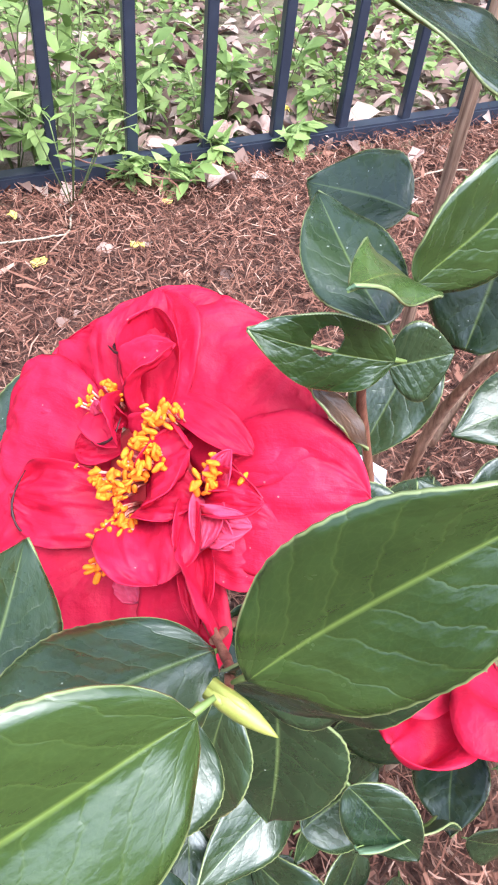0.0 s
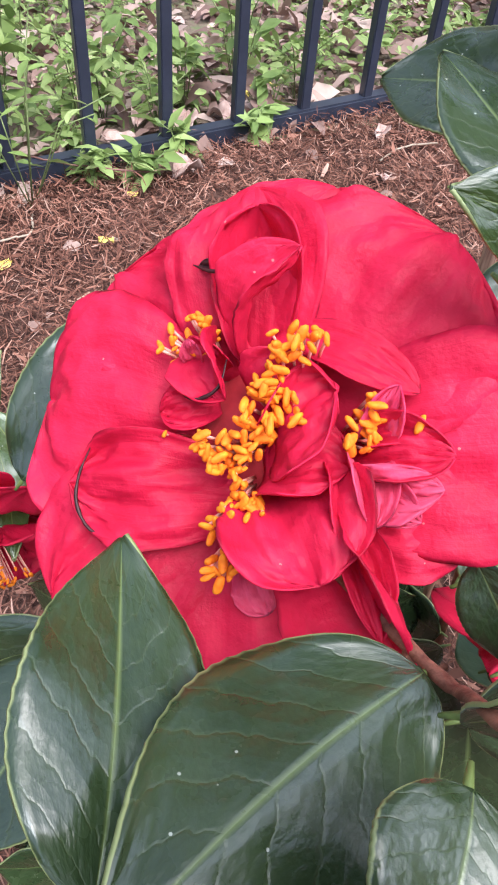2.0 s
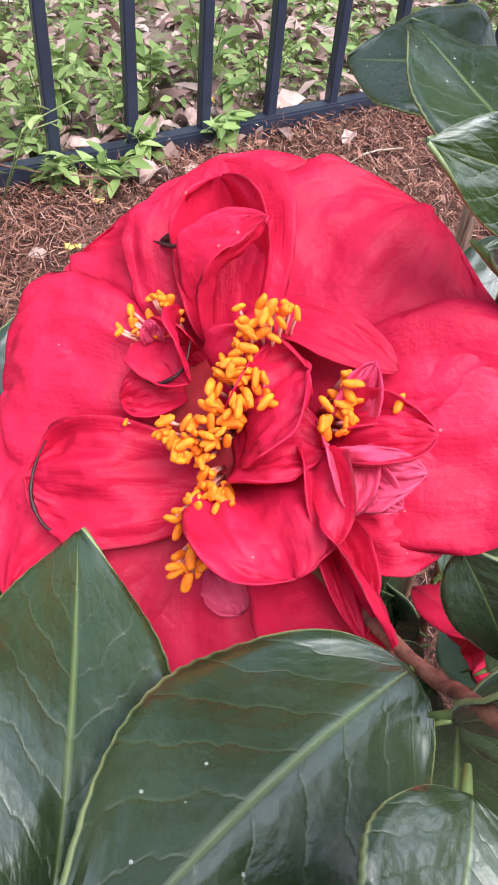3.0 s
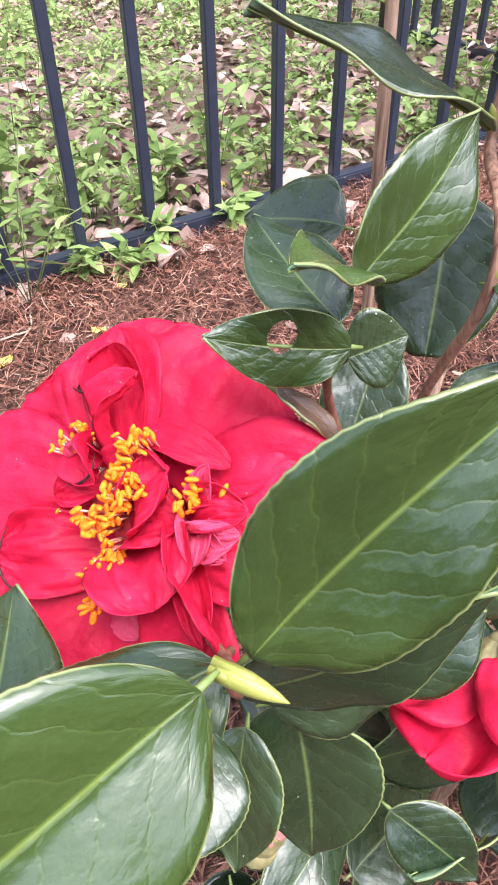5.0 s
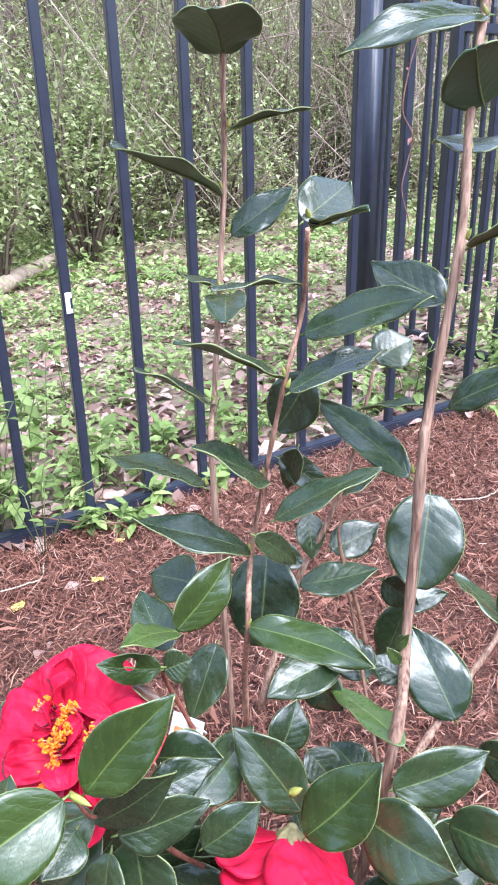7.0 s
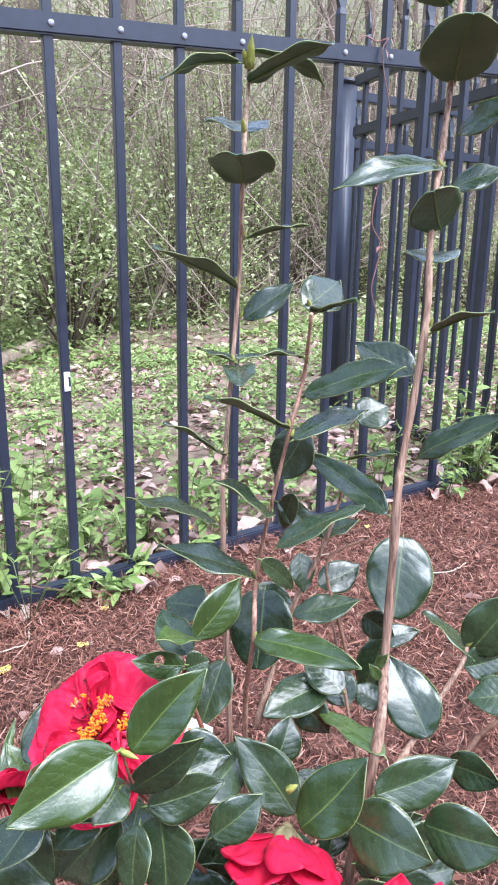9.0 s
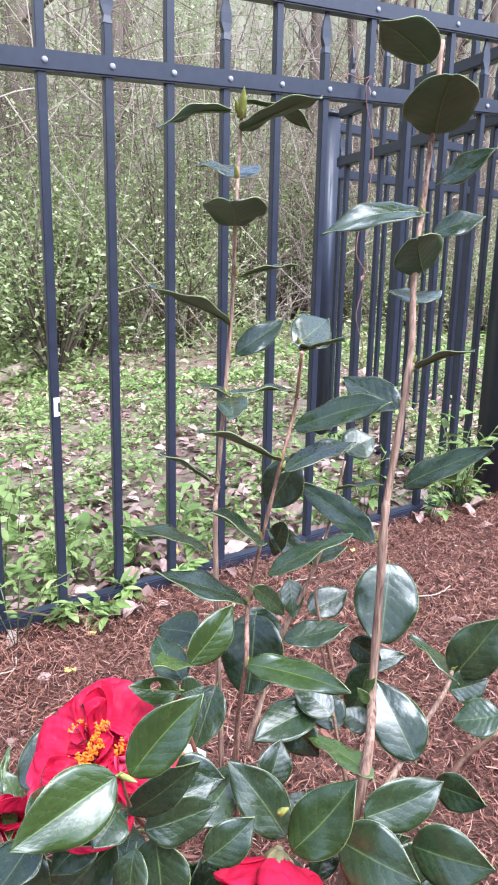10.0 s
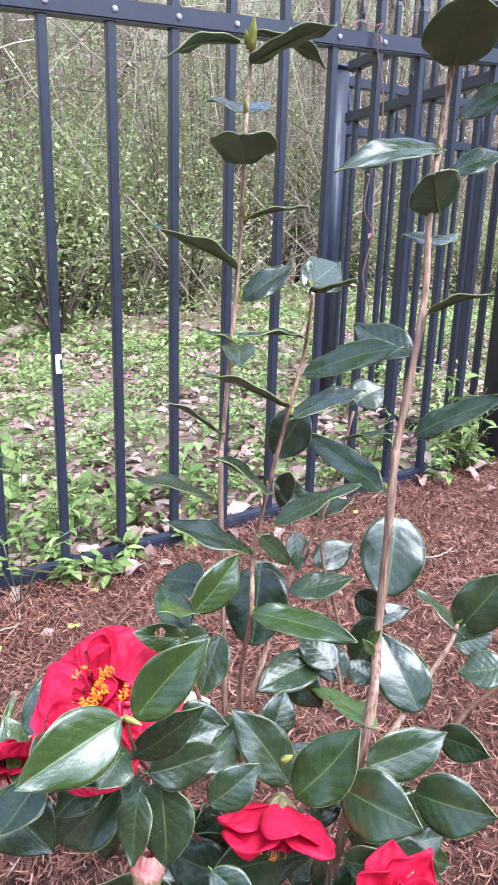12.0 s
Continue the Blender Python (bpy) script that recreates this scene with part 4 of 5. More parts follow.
def free_petal(parent, base, tip, width, bulge=0.1, cup=0.1, ruffle=0.06, lean=0.0, seed=0, material=None, roll=0.0):
    """A petal from base to tip (millimetres in the flower's frame), arched by bulge, its faces turned by lean; roll curls the rim over."""
    rng = np.random.default_rng(seed)
    rows, cols = 33, 31
    b, t, w = np.array(base) / 1000, np.array(tip) / 1000, width / 1000
    ax = t - b
    ln = float(np.linalg.norm(ax))
    ax /= ln
    n = np.array((0.0, 0.0, 1.0)) - ax[2] * ax
    n /= np.linalg.norm(n)
    side = np.cross(n, ax)
    c, k = math.cos(radians(lean)), math.sin(radians(lean))
    n, side = n * c + side * k, side * c - n * k
    s = 1 - (1 - np.linspace(0, 1, rows)[:, None]) ** 1.8
    u = np.linspace(-1, 1, cols)[None, :]
    half = w / 2 * np.clip(np.sin(np.pi * (0.10 + 0.50 * s ** 0.8)) ** 0.8, 0.12, 1) * np.sqrt(np.clip(1 - np.clip((s - 0.5) / 0.5005, 0, 1) ** 2.6, 0.0, 1))
    half = np.maximum(half, w * 0.015)
    full = half / half.max()
    ph = rng.uniform(0, 6.28, 6)
    wav = ruffle * w * s ** 1.4 * (np.sin(u * 2.6 + ph[0] + s * 2) * 0.55 + np.sin(u * 5.2 + ph[1] + s * 3) * 0.35 * np.abs(u) + np.sin(s * 7 + u * 2 + ph[2]) * 0.2)
    crumple = np.array([[noise.fractal(Vector((a * 2.4 + seed, d * 2.6, seed * 1.7)), 0.7, 2.0, 4) for d in u[0]] for a in s[:, 0]])
    wav = wav + min((0.05 + 0.5 * ruffle) * w, 0.0014) * crumple * np.clip(s * 2, 0, 1)
    ragged = np.array([[noise.noise(Vector((a * 9 + seed, d * 11, seed * 2.3))) for d in u[0]] for a in s[:, 0]])
    wav = wav + min(0.035 * w, 0.0007) * ragged * np.maximum(np.abs(u), s) ** 4
    edge = 1 + 0.035 * ragged * s + 0.05 * np.sin(u * 4 + ph[3]) * s ** 3 + 0.03 * np.sin(u * 9 + ph[4]) * s ** 4 + 0.035 * crumple * s ** 2
    up = bulge * ln * np.sin(np.pi * s) + cup * half * u * u + wav * np.clip(full * 1.3, 0, 1)
    rim = np.clip((np.maximum(np.abs(u) * full, s) - 0.8) / 0.2, 0, 1) ** 2
    up = up + roll * w * 0.12 * rim
    along = s * ln * (1 + (edge - 1) * full) - abs(roll) * 0.05 * w * rim * s
    grid = b + ax * along[..., None] + side * (u * half * edge)[..., None] + n * up[..., None]
    uv = np.stack([np.broadcast_to((u + 1) / 2, (rows, cols)), np.broadcast_to(s, (rows, cols))], -1).reshape(-1, 2)
    m = material or PETAL
    return child("petal", sheet("petal", grid, 0.0002, m, m, uv), parent)


def anther_mesh():
    bm = bmesh.new()
    bmesh.ops.create_icosphere(bm, subdivisions=2, radius=1.0)
    for v in bm.verts:
        v.co = Vector((v.co.x * 0.00066, v.co.y * 0.00054, v.co.z * 0.00128))
        v.co.x += 0.00024 * math.sin(v.co.z * 1700)
        v.co.y *= 1 - 0.22 * math.exp(-(v.co.x * 4000) ** 2)
    me = bpy.data.meshes.new("anther")
    bm.to_mesh(me)
    bm.free()
    me.materials.append(ANTHER)
    me.polygons.foreach_set("use_smooth", [True] * len(me.polygons))
    return me


ANTHER_ME = anther_mesh()
BUD_PETAL = plain_material("closed_bud_petal", (0.56, 0.06, 0.08), (0.76, 0.46, 0.35), 160.0, 0.5)
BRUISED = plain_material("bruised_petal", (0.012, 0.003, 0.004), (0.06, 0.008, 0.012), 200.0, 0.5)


def stamens(parent, cx, cy, rx, ry, tilt, height, count, seed):
    """A tuft: fine filaments in one mesh, each with its own anther."""
    rng = np.random.default_rng(seed)
    bm = bmesh.new()
    tips = []
    c, s = math.cos(radians(tilt)), math.sin(radians(tilt))
    for _ in range(max(2, round(count * 0.72))):
        a, q = rng.uniform(0, 6.28), math.sqrt(rng.uniform(0, 1))
        ex, ey = q * math.cos(a) * rx, q * math.sin(a) * ry
        tip = Vector((cx + ex * c - ey * s, cy + ex * s + ey * c, height + rng.normal(0, 0.0009)))
        foot = Vector((cx * 0.85 + (tip.x - cx) * 0.6, cy * 0.85 + (tip.y - cy) * 0.6, height * 0.2))
        tube(bm, [foot, foot.lerp(tip, 0.55) + Vector((0, 0, 0.001)), tip], 0.00022, 4)
        tips.append(tip)
    tuft = part("stamen_tuft", bm, FILAMENT, parent)
    for tip in tips:
        turn = Euler((rng.uniform(-1.4, 1.4), rng.uniform(-1.4, 1.4), rng.uniform(0, 6.28)))
        child("anther", ANTHER_ME, parent, "", Matrix.LocRotScale(tip, turn, Vector((1, 1, 1)) * rng.uniform(0.62, 1.12)))
    return tuft


def flower_base(m, radius=0.006, heart=None):
    heart = heart or SEPAL
    bm = bmesh.new()
    bmesh.ops.create_uvsphere(bm, u_segments=14, v_segments=8, radius=radius)
    for v in bm.verts:
        v.co.z = v.co.z * 0.8 - radius * 0.4
    ob = part("flower", bm, heart, shrub, "red camellia flower with yellow stamens, petal edges bruised")
    ob.matrix_basis = HOME @ m
    return ob


PETAL_KINDS = {"red": PETAL, "pale": PETAL_PALE, "bruised": BRUISED}


def main_petal(kind, base, tip, width, bulge, cup, ruffle, lean, roll):
    """A petal of the large flower; every one takes a shape of its own from its turn in the row."""
    seed = 3 + sum(o.name.startswith("petal") for o in main_flower.children)
    return free_petal(main_flower, base, tip, width, bulge, cup, ruffle, lean, seed, PETAL_KINDS[kind], roll)


def main_tuft(x, y, rx, ry, turn, height, count):
    """A tuft of stamens in the large flower: middle, half axes, turn, height (millimetres) and count."""
    seed = 51 + sum(o.name.startswith("stamen_tuft") for o in main_flower.children)
    return stamens(main_flower, x / 1000, y / 1000, rx / 1000, ry / 1000, turn, height / 1000, count, seed)


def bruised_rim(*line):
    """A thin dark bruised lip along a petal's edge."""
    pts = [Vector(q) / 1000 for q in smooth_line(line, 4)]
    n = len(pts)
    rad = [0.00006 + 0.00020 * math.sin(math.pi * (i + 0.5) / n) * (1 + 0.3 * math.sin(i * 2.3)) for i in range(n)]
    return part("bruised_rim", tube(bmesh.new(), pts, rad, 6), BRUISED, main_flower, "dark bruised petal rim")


def side_flower(m, seed, scale=1.0):
    """A flower seen from its back and side, with a dry calyx."""
    f = flower_base(m, 0.0028 * scale)
    for k in range(9):
        petal(f, m, k * 40 + 10 * (k % 2), 0.003, (0.034 + 0.006 * (k % 2)) * scale, 0.033 * scale, 40 - 9 * (k % 3), 22, cup=0.18, ruffle=0.20, notch=0.20, seed=seed + k, lift=0.0005 * k)
    for k in range(6):
        petal(f, m, k * 60 + 25, 0.003, 0.024 * scale, 0.016 * scale, 62, 40, cup=0.4, ruffle=0.2, seed=seed + 20 + k, lift=0.004)
    for k in range(5):
        petal(f, m, k * 72, 0.001, 0.012 * scale, 0.008 * scale, 30, -30, cup=0.4, ruffle=0.2, notch=0.15, seed=seed + 40 + k, material=SEPAL, lift=-0.003)
    stamens(f, 0, 0, 0.010, 0.010, 0, 0.026 * scale, 34, seed + 60)
    return f


def leaf_bud(base, tip, radius):
    """A pointed bud of overlapping scales."""
    b, t = Vector(base), Vector(tip)
    ln = (t - b).length
    bm = bmesh.new()
    prof = [(0.0, 0.05), (0.02, 0.45), (0.10, 0.86), (0.28, 1.0), (0.48, 0.97), (0.66, 0.78), (0.84, 0.45), (0.95, 0.18), (1.0, 0.04)]
    tube(bm, [b.lerp(t, s) for s, _ in prof], [radius * r for _, r in prof], 10)
    ob = part("bud", bm, BUD, shrub, "pointed yellow-green leaf bud")
    ob.matrix_basis = HOME
    for k in range(4):
        d = (t - b).normalized()
        side = d.cross(Vector((0.3, 0.5, 0.8))).normalized()
        side = Matrix.Rotation(k * 1.7, 3, d) @ side
        c = bmesh.new()
        tube(c, [b + d * ln * 0.02 + side * radius * 0.62, b + d * ln * (0.22 + 0.09 * k) + side * radius * 0.62, b + d * ln * (0.46 + 0.1 * k) + side * radius * 0.3], [radius * 0.5, radius * 0.46, radius * 0.08], 7)
        part("scale", c, BUD, ob)
    return ob


def flower_bud(base, tip, radius):
    """A fat closed bud: green scales below, folded pink petals above."""
    m = look(base, tip) @ pose(0, 0, 0, 180)
    ln = (Vector(tip) - Vector(base)).length
    f = flower_base(m, radius * 0.6)
    tagged(f, "closed cream and pink flower bud")
    for k in range(6):
        petal(f, m, k * 61, radius * 0.45, ln * 1.05, radius * 2.0, 58, -62, cup=0.8, ruffle=0.03, seed=900 + k, material=BUD_PETAL)
    for k in range(5):
        petal(f, m, k * 72 + 20, radius * 0.5, ln * 0.55, radius * 1.6, 48, -50, cup=0.7, ruffle=0.03, seed=920 + k, material=SEPAL)
    return f


def plant_tag(hole, top, end):
    """A bent plastic plant label with an orange band."""
    h, t, e = (np.array(p) for p in (hole, top, end))
    ob = tagged(new("plant_label"), "white plastic plant label with an orange band tied to a stem", "label")
    ob.location = tuple(t)
    ax = e - t
    ln = np.linalg.norm(ax)
    ax /= ln
    side = np.cross(ax, (0.2, 0.9, -0.3))
    side /= np.linalg.norm(side)
    n = np.cross(ax, side)

    def strip(name, a, b, width, lift, material):
        s = np.linspace(a, b, 7)[:, None, None]
        u = np.linspace(-1, 1, 4)[None, :, None]
        grid = ax * s * ln + side * u * width / 2 + n * (0.004 * np.sin(s * 2.6) + lift)
        uv = np.zeros((28, 2))
        child(name, sheet(name, grid, 0.0005, material, material, uv), ob)

    strip("card", -0.15, 1.0, 0.019, 0.0, WHITE)
    strip("band", 0.12, 0.42, 0.0150, 0.0006, ORANGE)
    strip("band", 0.80, 0.86, 0.0150, 0.0006, ORANGE)
    part("tie", tube(bmesh.new(), smooth_line([tuple(h - t), tuple((h - t) * 0.5 + n * 0.004), tuple(-ax * ln * 0.1)], 5), 0.0007, 6), WHITE, ob)
    return ob


ORANGE = plain_material("orange_print", (0.62, 0.16, 0.05), (0.75, 0.25, 0.1), 200.0, 0.4)


def dry_vine(points):
    ob = tagged(new("dry_vine"), "thin dry brown vine twined on a fence picket", "vine")
    o = Vector(points[-1])
    ob.location = o
    part("tendril", tube(bmesh.new(), [Vector(p) - o for p in smooth_line(points, 5)], 0.0013, 6), VINE, ob)
    for k in (4, 8, 10):
        rng = np.random.default_rng(k)
        c = [np.array(Vector(points[k]) - o) + rng.normal(0, 0.003, 3) for _ in range(3)]
        child("dry_leaf", foliage("dry_leaf", c, (0.012, 0.022), VINE, rng, 1.2, 0.4), ob)
    return ob


VINE = plain_material("dry_vine", (0.16, 0.07, 0.06), (0.30, 0.16, 0.13), 200.0, 0.8)

main_flower = flower_base(Matrix(((1.0013, 0.4240, -0.6329, -0.2080), (-0.7327, 0.8224, -0.6082, -0.8674), (0.2087, 0.8526, 0.9014, 0.3707), (0, 0, 0, 1))), 0.0105, RECEPTACLE)
main_petal("red", (-0.1, 6.9, -1), (8.5, 33.6, 1), 28.2, 0.1, 0.05, 0.05, 0, 0)
main_petal("red", (-2.1, 6.9, 0), (-2.4, 32.9, 3), 23.1, 0.12, 0.12, 0.06, 8, 0)
main_petal("red", (5.4, 3.9, 1), (24.7, 26.2, 3), 37.6, 0.1, 0.05, 0.05, 0, -0.3)
main_petal("red", (8.0, -3.2, -1), (41.0, 0.5, 5), 30.0, 0.1, 0.04, 0.06, 0, -0.3)
main_petal("red", (-7.3, 8.4, 0), (-23.5, 22.5, -1), 23.8, 0.1, 0.08, 0.07, 0, -0.3)
main_petal("red", (-8.1, -0.4, 0), (-34.0, 3.5, 0), 35.0, 0.12, 0.05, 0.06, 0, -0.5)
main_petal("red", (0.3, -9.3, -1), (3.0, -39.5, 4), 38.0, 0.05, 0.04, 0.06, 0, 0)
main_petal("red", (-1.5, -7.0, -2), (-28.0, -25.0, 3), 30.0, 0.06, 0.04, 0.06, 0, 0)
main_petal("red", (9.4, -9.5, 1), (20.7, -27.0, 14), 16.6, 0.08, 0.9, 0.05, -35, 0)
main_petal("red", (11.0, -10.2, 3), (17.0, -23.8, 14), 6.4, 0.12, 0.8, 0.05, 20, 0)
main_petal("red", (-1.8, -9.0, 1), (-26.4, -8.5, 4), 17.0, 0.14, 0.1, 0.1, 0, 0.9)
main_petal("red", (8.3, -8.8, 1), (27.6, -10.8, 3), 16.6, 0.14, 0.12, 0.1, 0, 0.4)
main_petal("red", (-0.5, 9.5, 2), (-1.1, 28.7, 8), 12.6, -0.15, 1.0, 0.05, 0, 0.2)
main_petal("red", (-2.4, 10.5, 3), (5.8, 22.0, 12), 8.7, 0.2, 0.8, 0.1, 40, 0.5)
main_petal("red", (1.7, 12.9, 4), (20.2, 5.3, 7), 7.6, 0.1, 0.35, 0.04, 25, 0)
main_petal("red", (1.5, -2.4, 3), (11.9, 4.9, 11), 17.3, 0.22, 0.45, 0.08, 20, 0.8)
main_petal("red", (0.7, -1.7, 4), (6.7, 8.6, 9), 8.7, 0.2, 0.8, 0.08, -30, 0.5)
main_petal("red", (1.0, -6.5, 4), (13.1, -5.0, 10), 12.3, 0.22, 0.5, 0.1, 30, 0.6)
main_petal("red", (4.3, -7.7, 3), (10.8, -19.4, 16), 19.1, 0.2, 0.35, 0.09, 10, 0.8)
main_petal("red", (8.9, -5.4, 3), (12.4, -14.6, 14), 7.0, 0.22, 0.7, 0.06, 40, 0.6)
main_petal("red", (-6.4, 12.3, 3), (-3.1, 2.9, 9), 7.9, 0.2, 0.9, 0.08, -35, 0.7)
main_petal("red", (-5.7, 3.2, 3), (-13.3, 1.6, 6), 6.5, 0.2, 0.6, 0.1, 0, 0.5)
main_petal("red", (-5.2, 8.2, 2), (-9.8, 12.0, 6), 5.8, 0.2, 0.8, 0.1, 20, 0.4)
main_petal("pale", (-0.9, -18.2, 2), (3.0, -23.9, 5), 6.1, 0.15, 0.5, 0.12, 0, 0.3)
main_petal("pale", (-0.9, -15.5, 5), (4.1, -15.5, 9), 4.0, 0.2, 0.8, 0.2, 20, 0)
main_petal("red", (11.9, -3.4, 4), (24.6, -2.6, 12), 9.0, 0.2, 0.6, 0.14, 15, 0.3)
main_petal("pale", (12.7, -6.0, 5), (23.4, -6.4, 13), 7.5, 0.2, 0.8, 0.16, -15, 0.3)
main_petal("pale", (12.4, -3.8, 5), (15.4, -11.6, 14), 6.0, 0.2, 1.0, 0.12, 30, 0.3)
main_petal("pale", (13.8, -7.4, 5), (21.0, -10.3, 13), 6.0, 0.2, 0.8, 0.2, 10, 0.3)
main_petal("pale", (15.3, -0.9, 5), (17.8, 5.6, 12), 5.1, 0.2, 0.9, 0.16, 0, 0.3)
main_petal("red", (14.0, -1.7, 4), (20.9, -0.3, 10), 6.5, 0.2, 0.8, 0.14, 30, 0.3)
main_petal("pale", (-8.7, 8.7, 5), (-9.0, 10.9, 9), 2.9, 0.1, 0.8, 0.2, 0, 0)
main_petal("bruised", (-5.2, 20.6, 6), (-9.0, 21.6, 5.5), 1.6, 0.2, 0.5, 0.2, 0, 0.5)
main_tuft(-9.6, 11.6, 4.3, 3.4, 20, 6, 34)
main_tuft(5.6, 9.9, 4.0, 2.3, 15, 14, 32)
main_tuft(2.4, 6.9, 1.8, 3.6, -20, 13, 22)
main_tuft(2.8, 1.9, 3.7, 3.4, 30, 12, 50)
main_tuft(0.1, -1.3, 2.7, 2.7, 0, 11, 28)
main_tuft(-2.9, -3.9, 4.3, 2.4, -35, 11, 48)
main_tuft(-0.2, -8.2, 1.6, 2.4, 0, 10, 12)
main_tuft(-0.4, -12.2, 3.9, 3.0, 10, 12, 48)
main_tuft(-1.8, -16.8, 1.8, 2.7, -20, 12, 24)
main_tuft(13.9, -0.0, 1.6, 5.3, -18, 11, 30)
main_tuft(19.3, 1.0, 1.0, 0.8, 0, 11, 4)
main_tuft(16.1, -9.6, 1.6, 1.0, -30, 10, 7)
main_tuft(-15.0, -14.0, 2.2, 1.4, -20, 4, 12)
main_tuft(-11.7, -1.9, 0.7, 0.7, 0, 6, 3)
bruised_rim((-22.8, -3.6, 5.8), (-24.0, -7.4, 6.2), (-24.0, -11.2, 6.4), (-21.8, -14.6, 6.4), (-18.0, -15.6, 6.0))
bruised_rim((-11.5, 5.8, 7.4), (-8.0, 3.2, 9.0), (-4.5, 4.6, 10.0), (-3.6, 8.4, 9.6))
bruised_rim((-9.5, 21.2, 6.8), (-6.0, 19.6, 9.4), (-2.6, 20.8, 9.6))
side_flower(Matrix(((0.8133, -0.3708, -0.4483, -0.1020), (-0.5458, -0.7533, -0.3670, -0.9023), (-0.2016, 0.5432, -0.8150, 0.2824), (0, 0, 0, 1))), 600, 1.25)
side_flower(Matrix(((0.9756, 0.1324, -0.1749, -0.0705), (-0.2115, 0.3565, -0.9101, -0.9680), (-0.0582, 0.9249, 0.3758, 0.2448), (0, 0, 0, 1))), 700, 1.10)
side_flower(Matrix(((0.9463, -0.3189, 0.0528, -0.2596), (-0.0848, -0.4027, -0.9114, -0.7920), (0.3119, 0.8580, -0.4081, 0.2933), (0, 0, 0, 1))), 800, 1.00)

leaf_bud((-0.2207, -0.9385, 0.4117), (-0.2145, -0.9468, 0.4106), 0.0015)
leaf_bud((-0.0574, -0.7589, 0.7579), (-0.0603, -0.7680, 0.7760), 0.0030)
leaf_bud((-0.0594, -0.7585, 0.7612), (-0.0644, -0.7636, 0.7683), 0.0020)
leaf_bud((-0.0768, -0.7888, 0.7127), (-0.0808, -0.7936, 0.7203), 0.0016)
leaf_bud((0.0150, -0.8699, 0.6918), (0.0099, -0.8729, 0.6988), 0.0014)
leaf_bud((-0.0647, -0.8526, 0.6051), (-0.0695, -0.8568, 0.6114), 0.0016)
leaf_bud((0.0660, -0.8847, 0.3571), (0.0707, -0.8900, 0.3668), 0.0022)
leaf_bud((-0.1046, -0.9047, 0.3148), (-0.0996, -0.9092, 0.3204), 0.0022)
# small buds where the leaf stalks leave the upright stems
for base, tip in list(AXILS):
    for line in (STEM_A, STEM_B, STEM_C):
        near = min((Vector(q) for q in smooth_line(line, 8)), key=lambda q: (q - base).length)
        if 0.40 < base.z < 0.74 and (near - base).length < 0.008:
            way = (tip - base).normalized() * 0.5 + Vector((0, 0, 1))
            foot = near.lerp(base, 0.6) + Vector((0, 0, 0.0012))
            leaf_bud(tuple(foot), tuple(foot + way.normalized() * 0.0052), 0.0011)
flower_bud((-0.2010, -0.9131, 0.2715), (-0.1969, -0.9087, 0.2928), 0.0105)
plant_tag((-0.1365, -0.8672, 0.3392), (-0.1465, -0.8663, 0.3494), (-0.1631, -0.8828, 0.3350))
dry_vine([(0.5880, -0.0220, 1.0490), (0.6060, -0.0220, 1.0640), (0.6370, -0.0220, 1.0590), (0.6650, -0.0220, 1.0690), (0.6520, -0.0220, 1.0490), (0.6580, -0.0220, 1.0080), (0.6790, -0.0220, 0.9360), (0.6750, -0.0220, 0.8480), (0.6590, -0.0220, 0.7910), (0.6490, -0.0220, 0.7220), (0.6760, -0.0220, 0.6790), (0.6670, -0.0220, 0.6300), (0.6580, -0.0220, 0.5820), (0.6810, -0.0220, 0.5210), (0.6740, -0.0220, 0.4850)])



def fallen_petal(x, y, size, seed):
    rng = np.random.default_rng(seed)
    s, u = np.linspace(0, 1, 7)[:, None], np.linspace(-1, 1, 7)[None, :]
    half = size * 0.42 * np.sin(np.pi * (0.08 + 0.86 * s)) ** 0.7
    a = rng.uniform(0, 6.28)
    px, py = (s - 0.5) * size + 0 * u, u * half * (1 + 0.25 * np.sin(s * 9 + seed))
    grid = np.stack([px * math.cos(a) - py * math.sin(a), px * math.sin(a) + py * math.cos(a), 0.12 * size * (u * u + np.sin(s * 5 + u * 2))], -1)
    ob = new("yellow_leaf", sheet("yellow_leaf", grid, 0.0005, YELLOW, YELLOW, np.zeros((49, 2))))
    ob.location = (x, y, float(ground_z(x, y)) + 0.012)
    tagged(ob, "small fallen yellow leaf lying on the mulch", "leaf", "yellow leaves on the mulch")


for k, (x, y, s) in enumerate(((-0.169, -0.208, 0.022), (-0.047, -0.208, 0.018), (-0.184, -0.085, 0.016), (0.02, -0.115, 0.014), (0.62, -0.1, 0.014))):
    fallen_petal(x, y, s, k + 3)


# ---- ground cover beyond and under the fence ----
def weed(x, y, count, height, spread, size, seed, label="small bright green weed growing at the foot of the fence", shape=0.42):
    rng = np.random.default_rng(seed)
    z0 = float(ground_z(x, y))
    ob = tagged(new("weed"), label, "weed", "weeds along the fence")
    ob.location = (x, y, z0)
    centres = []
    for k in range(max(3, count // 7)):
        bm = bmesh.new()
        a = rng.uniform(0, 6.28)
        tip = Vector((math.cos(a) * spread * rng.uniform(0.3, 1), math.sin(a) * spread * rng.uniform(0.3, 1), height * rng.uniform(0.5, 1)))
        mid = tip * 0.5 + Vector((0, 0, height * 0.2))
        part("stalk", tube(bm, [Vector((0, 0, -0.01)), mid, tip], 0.0009, 4), STALK, ob)
        for t in np.linspace(0.25, 1, 7):
            p = (mid * (2 * t) if t < 0.5 else mid.lerp(tip, 2 * t - 1))
            centres.append(np.array(p))
    child("leaves", foliage("leaves", centres, size, WEED, rng, 0.7, shape, True), ob)
    return ob


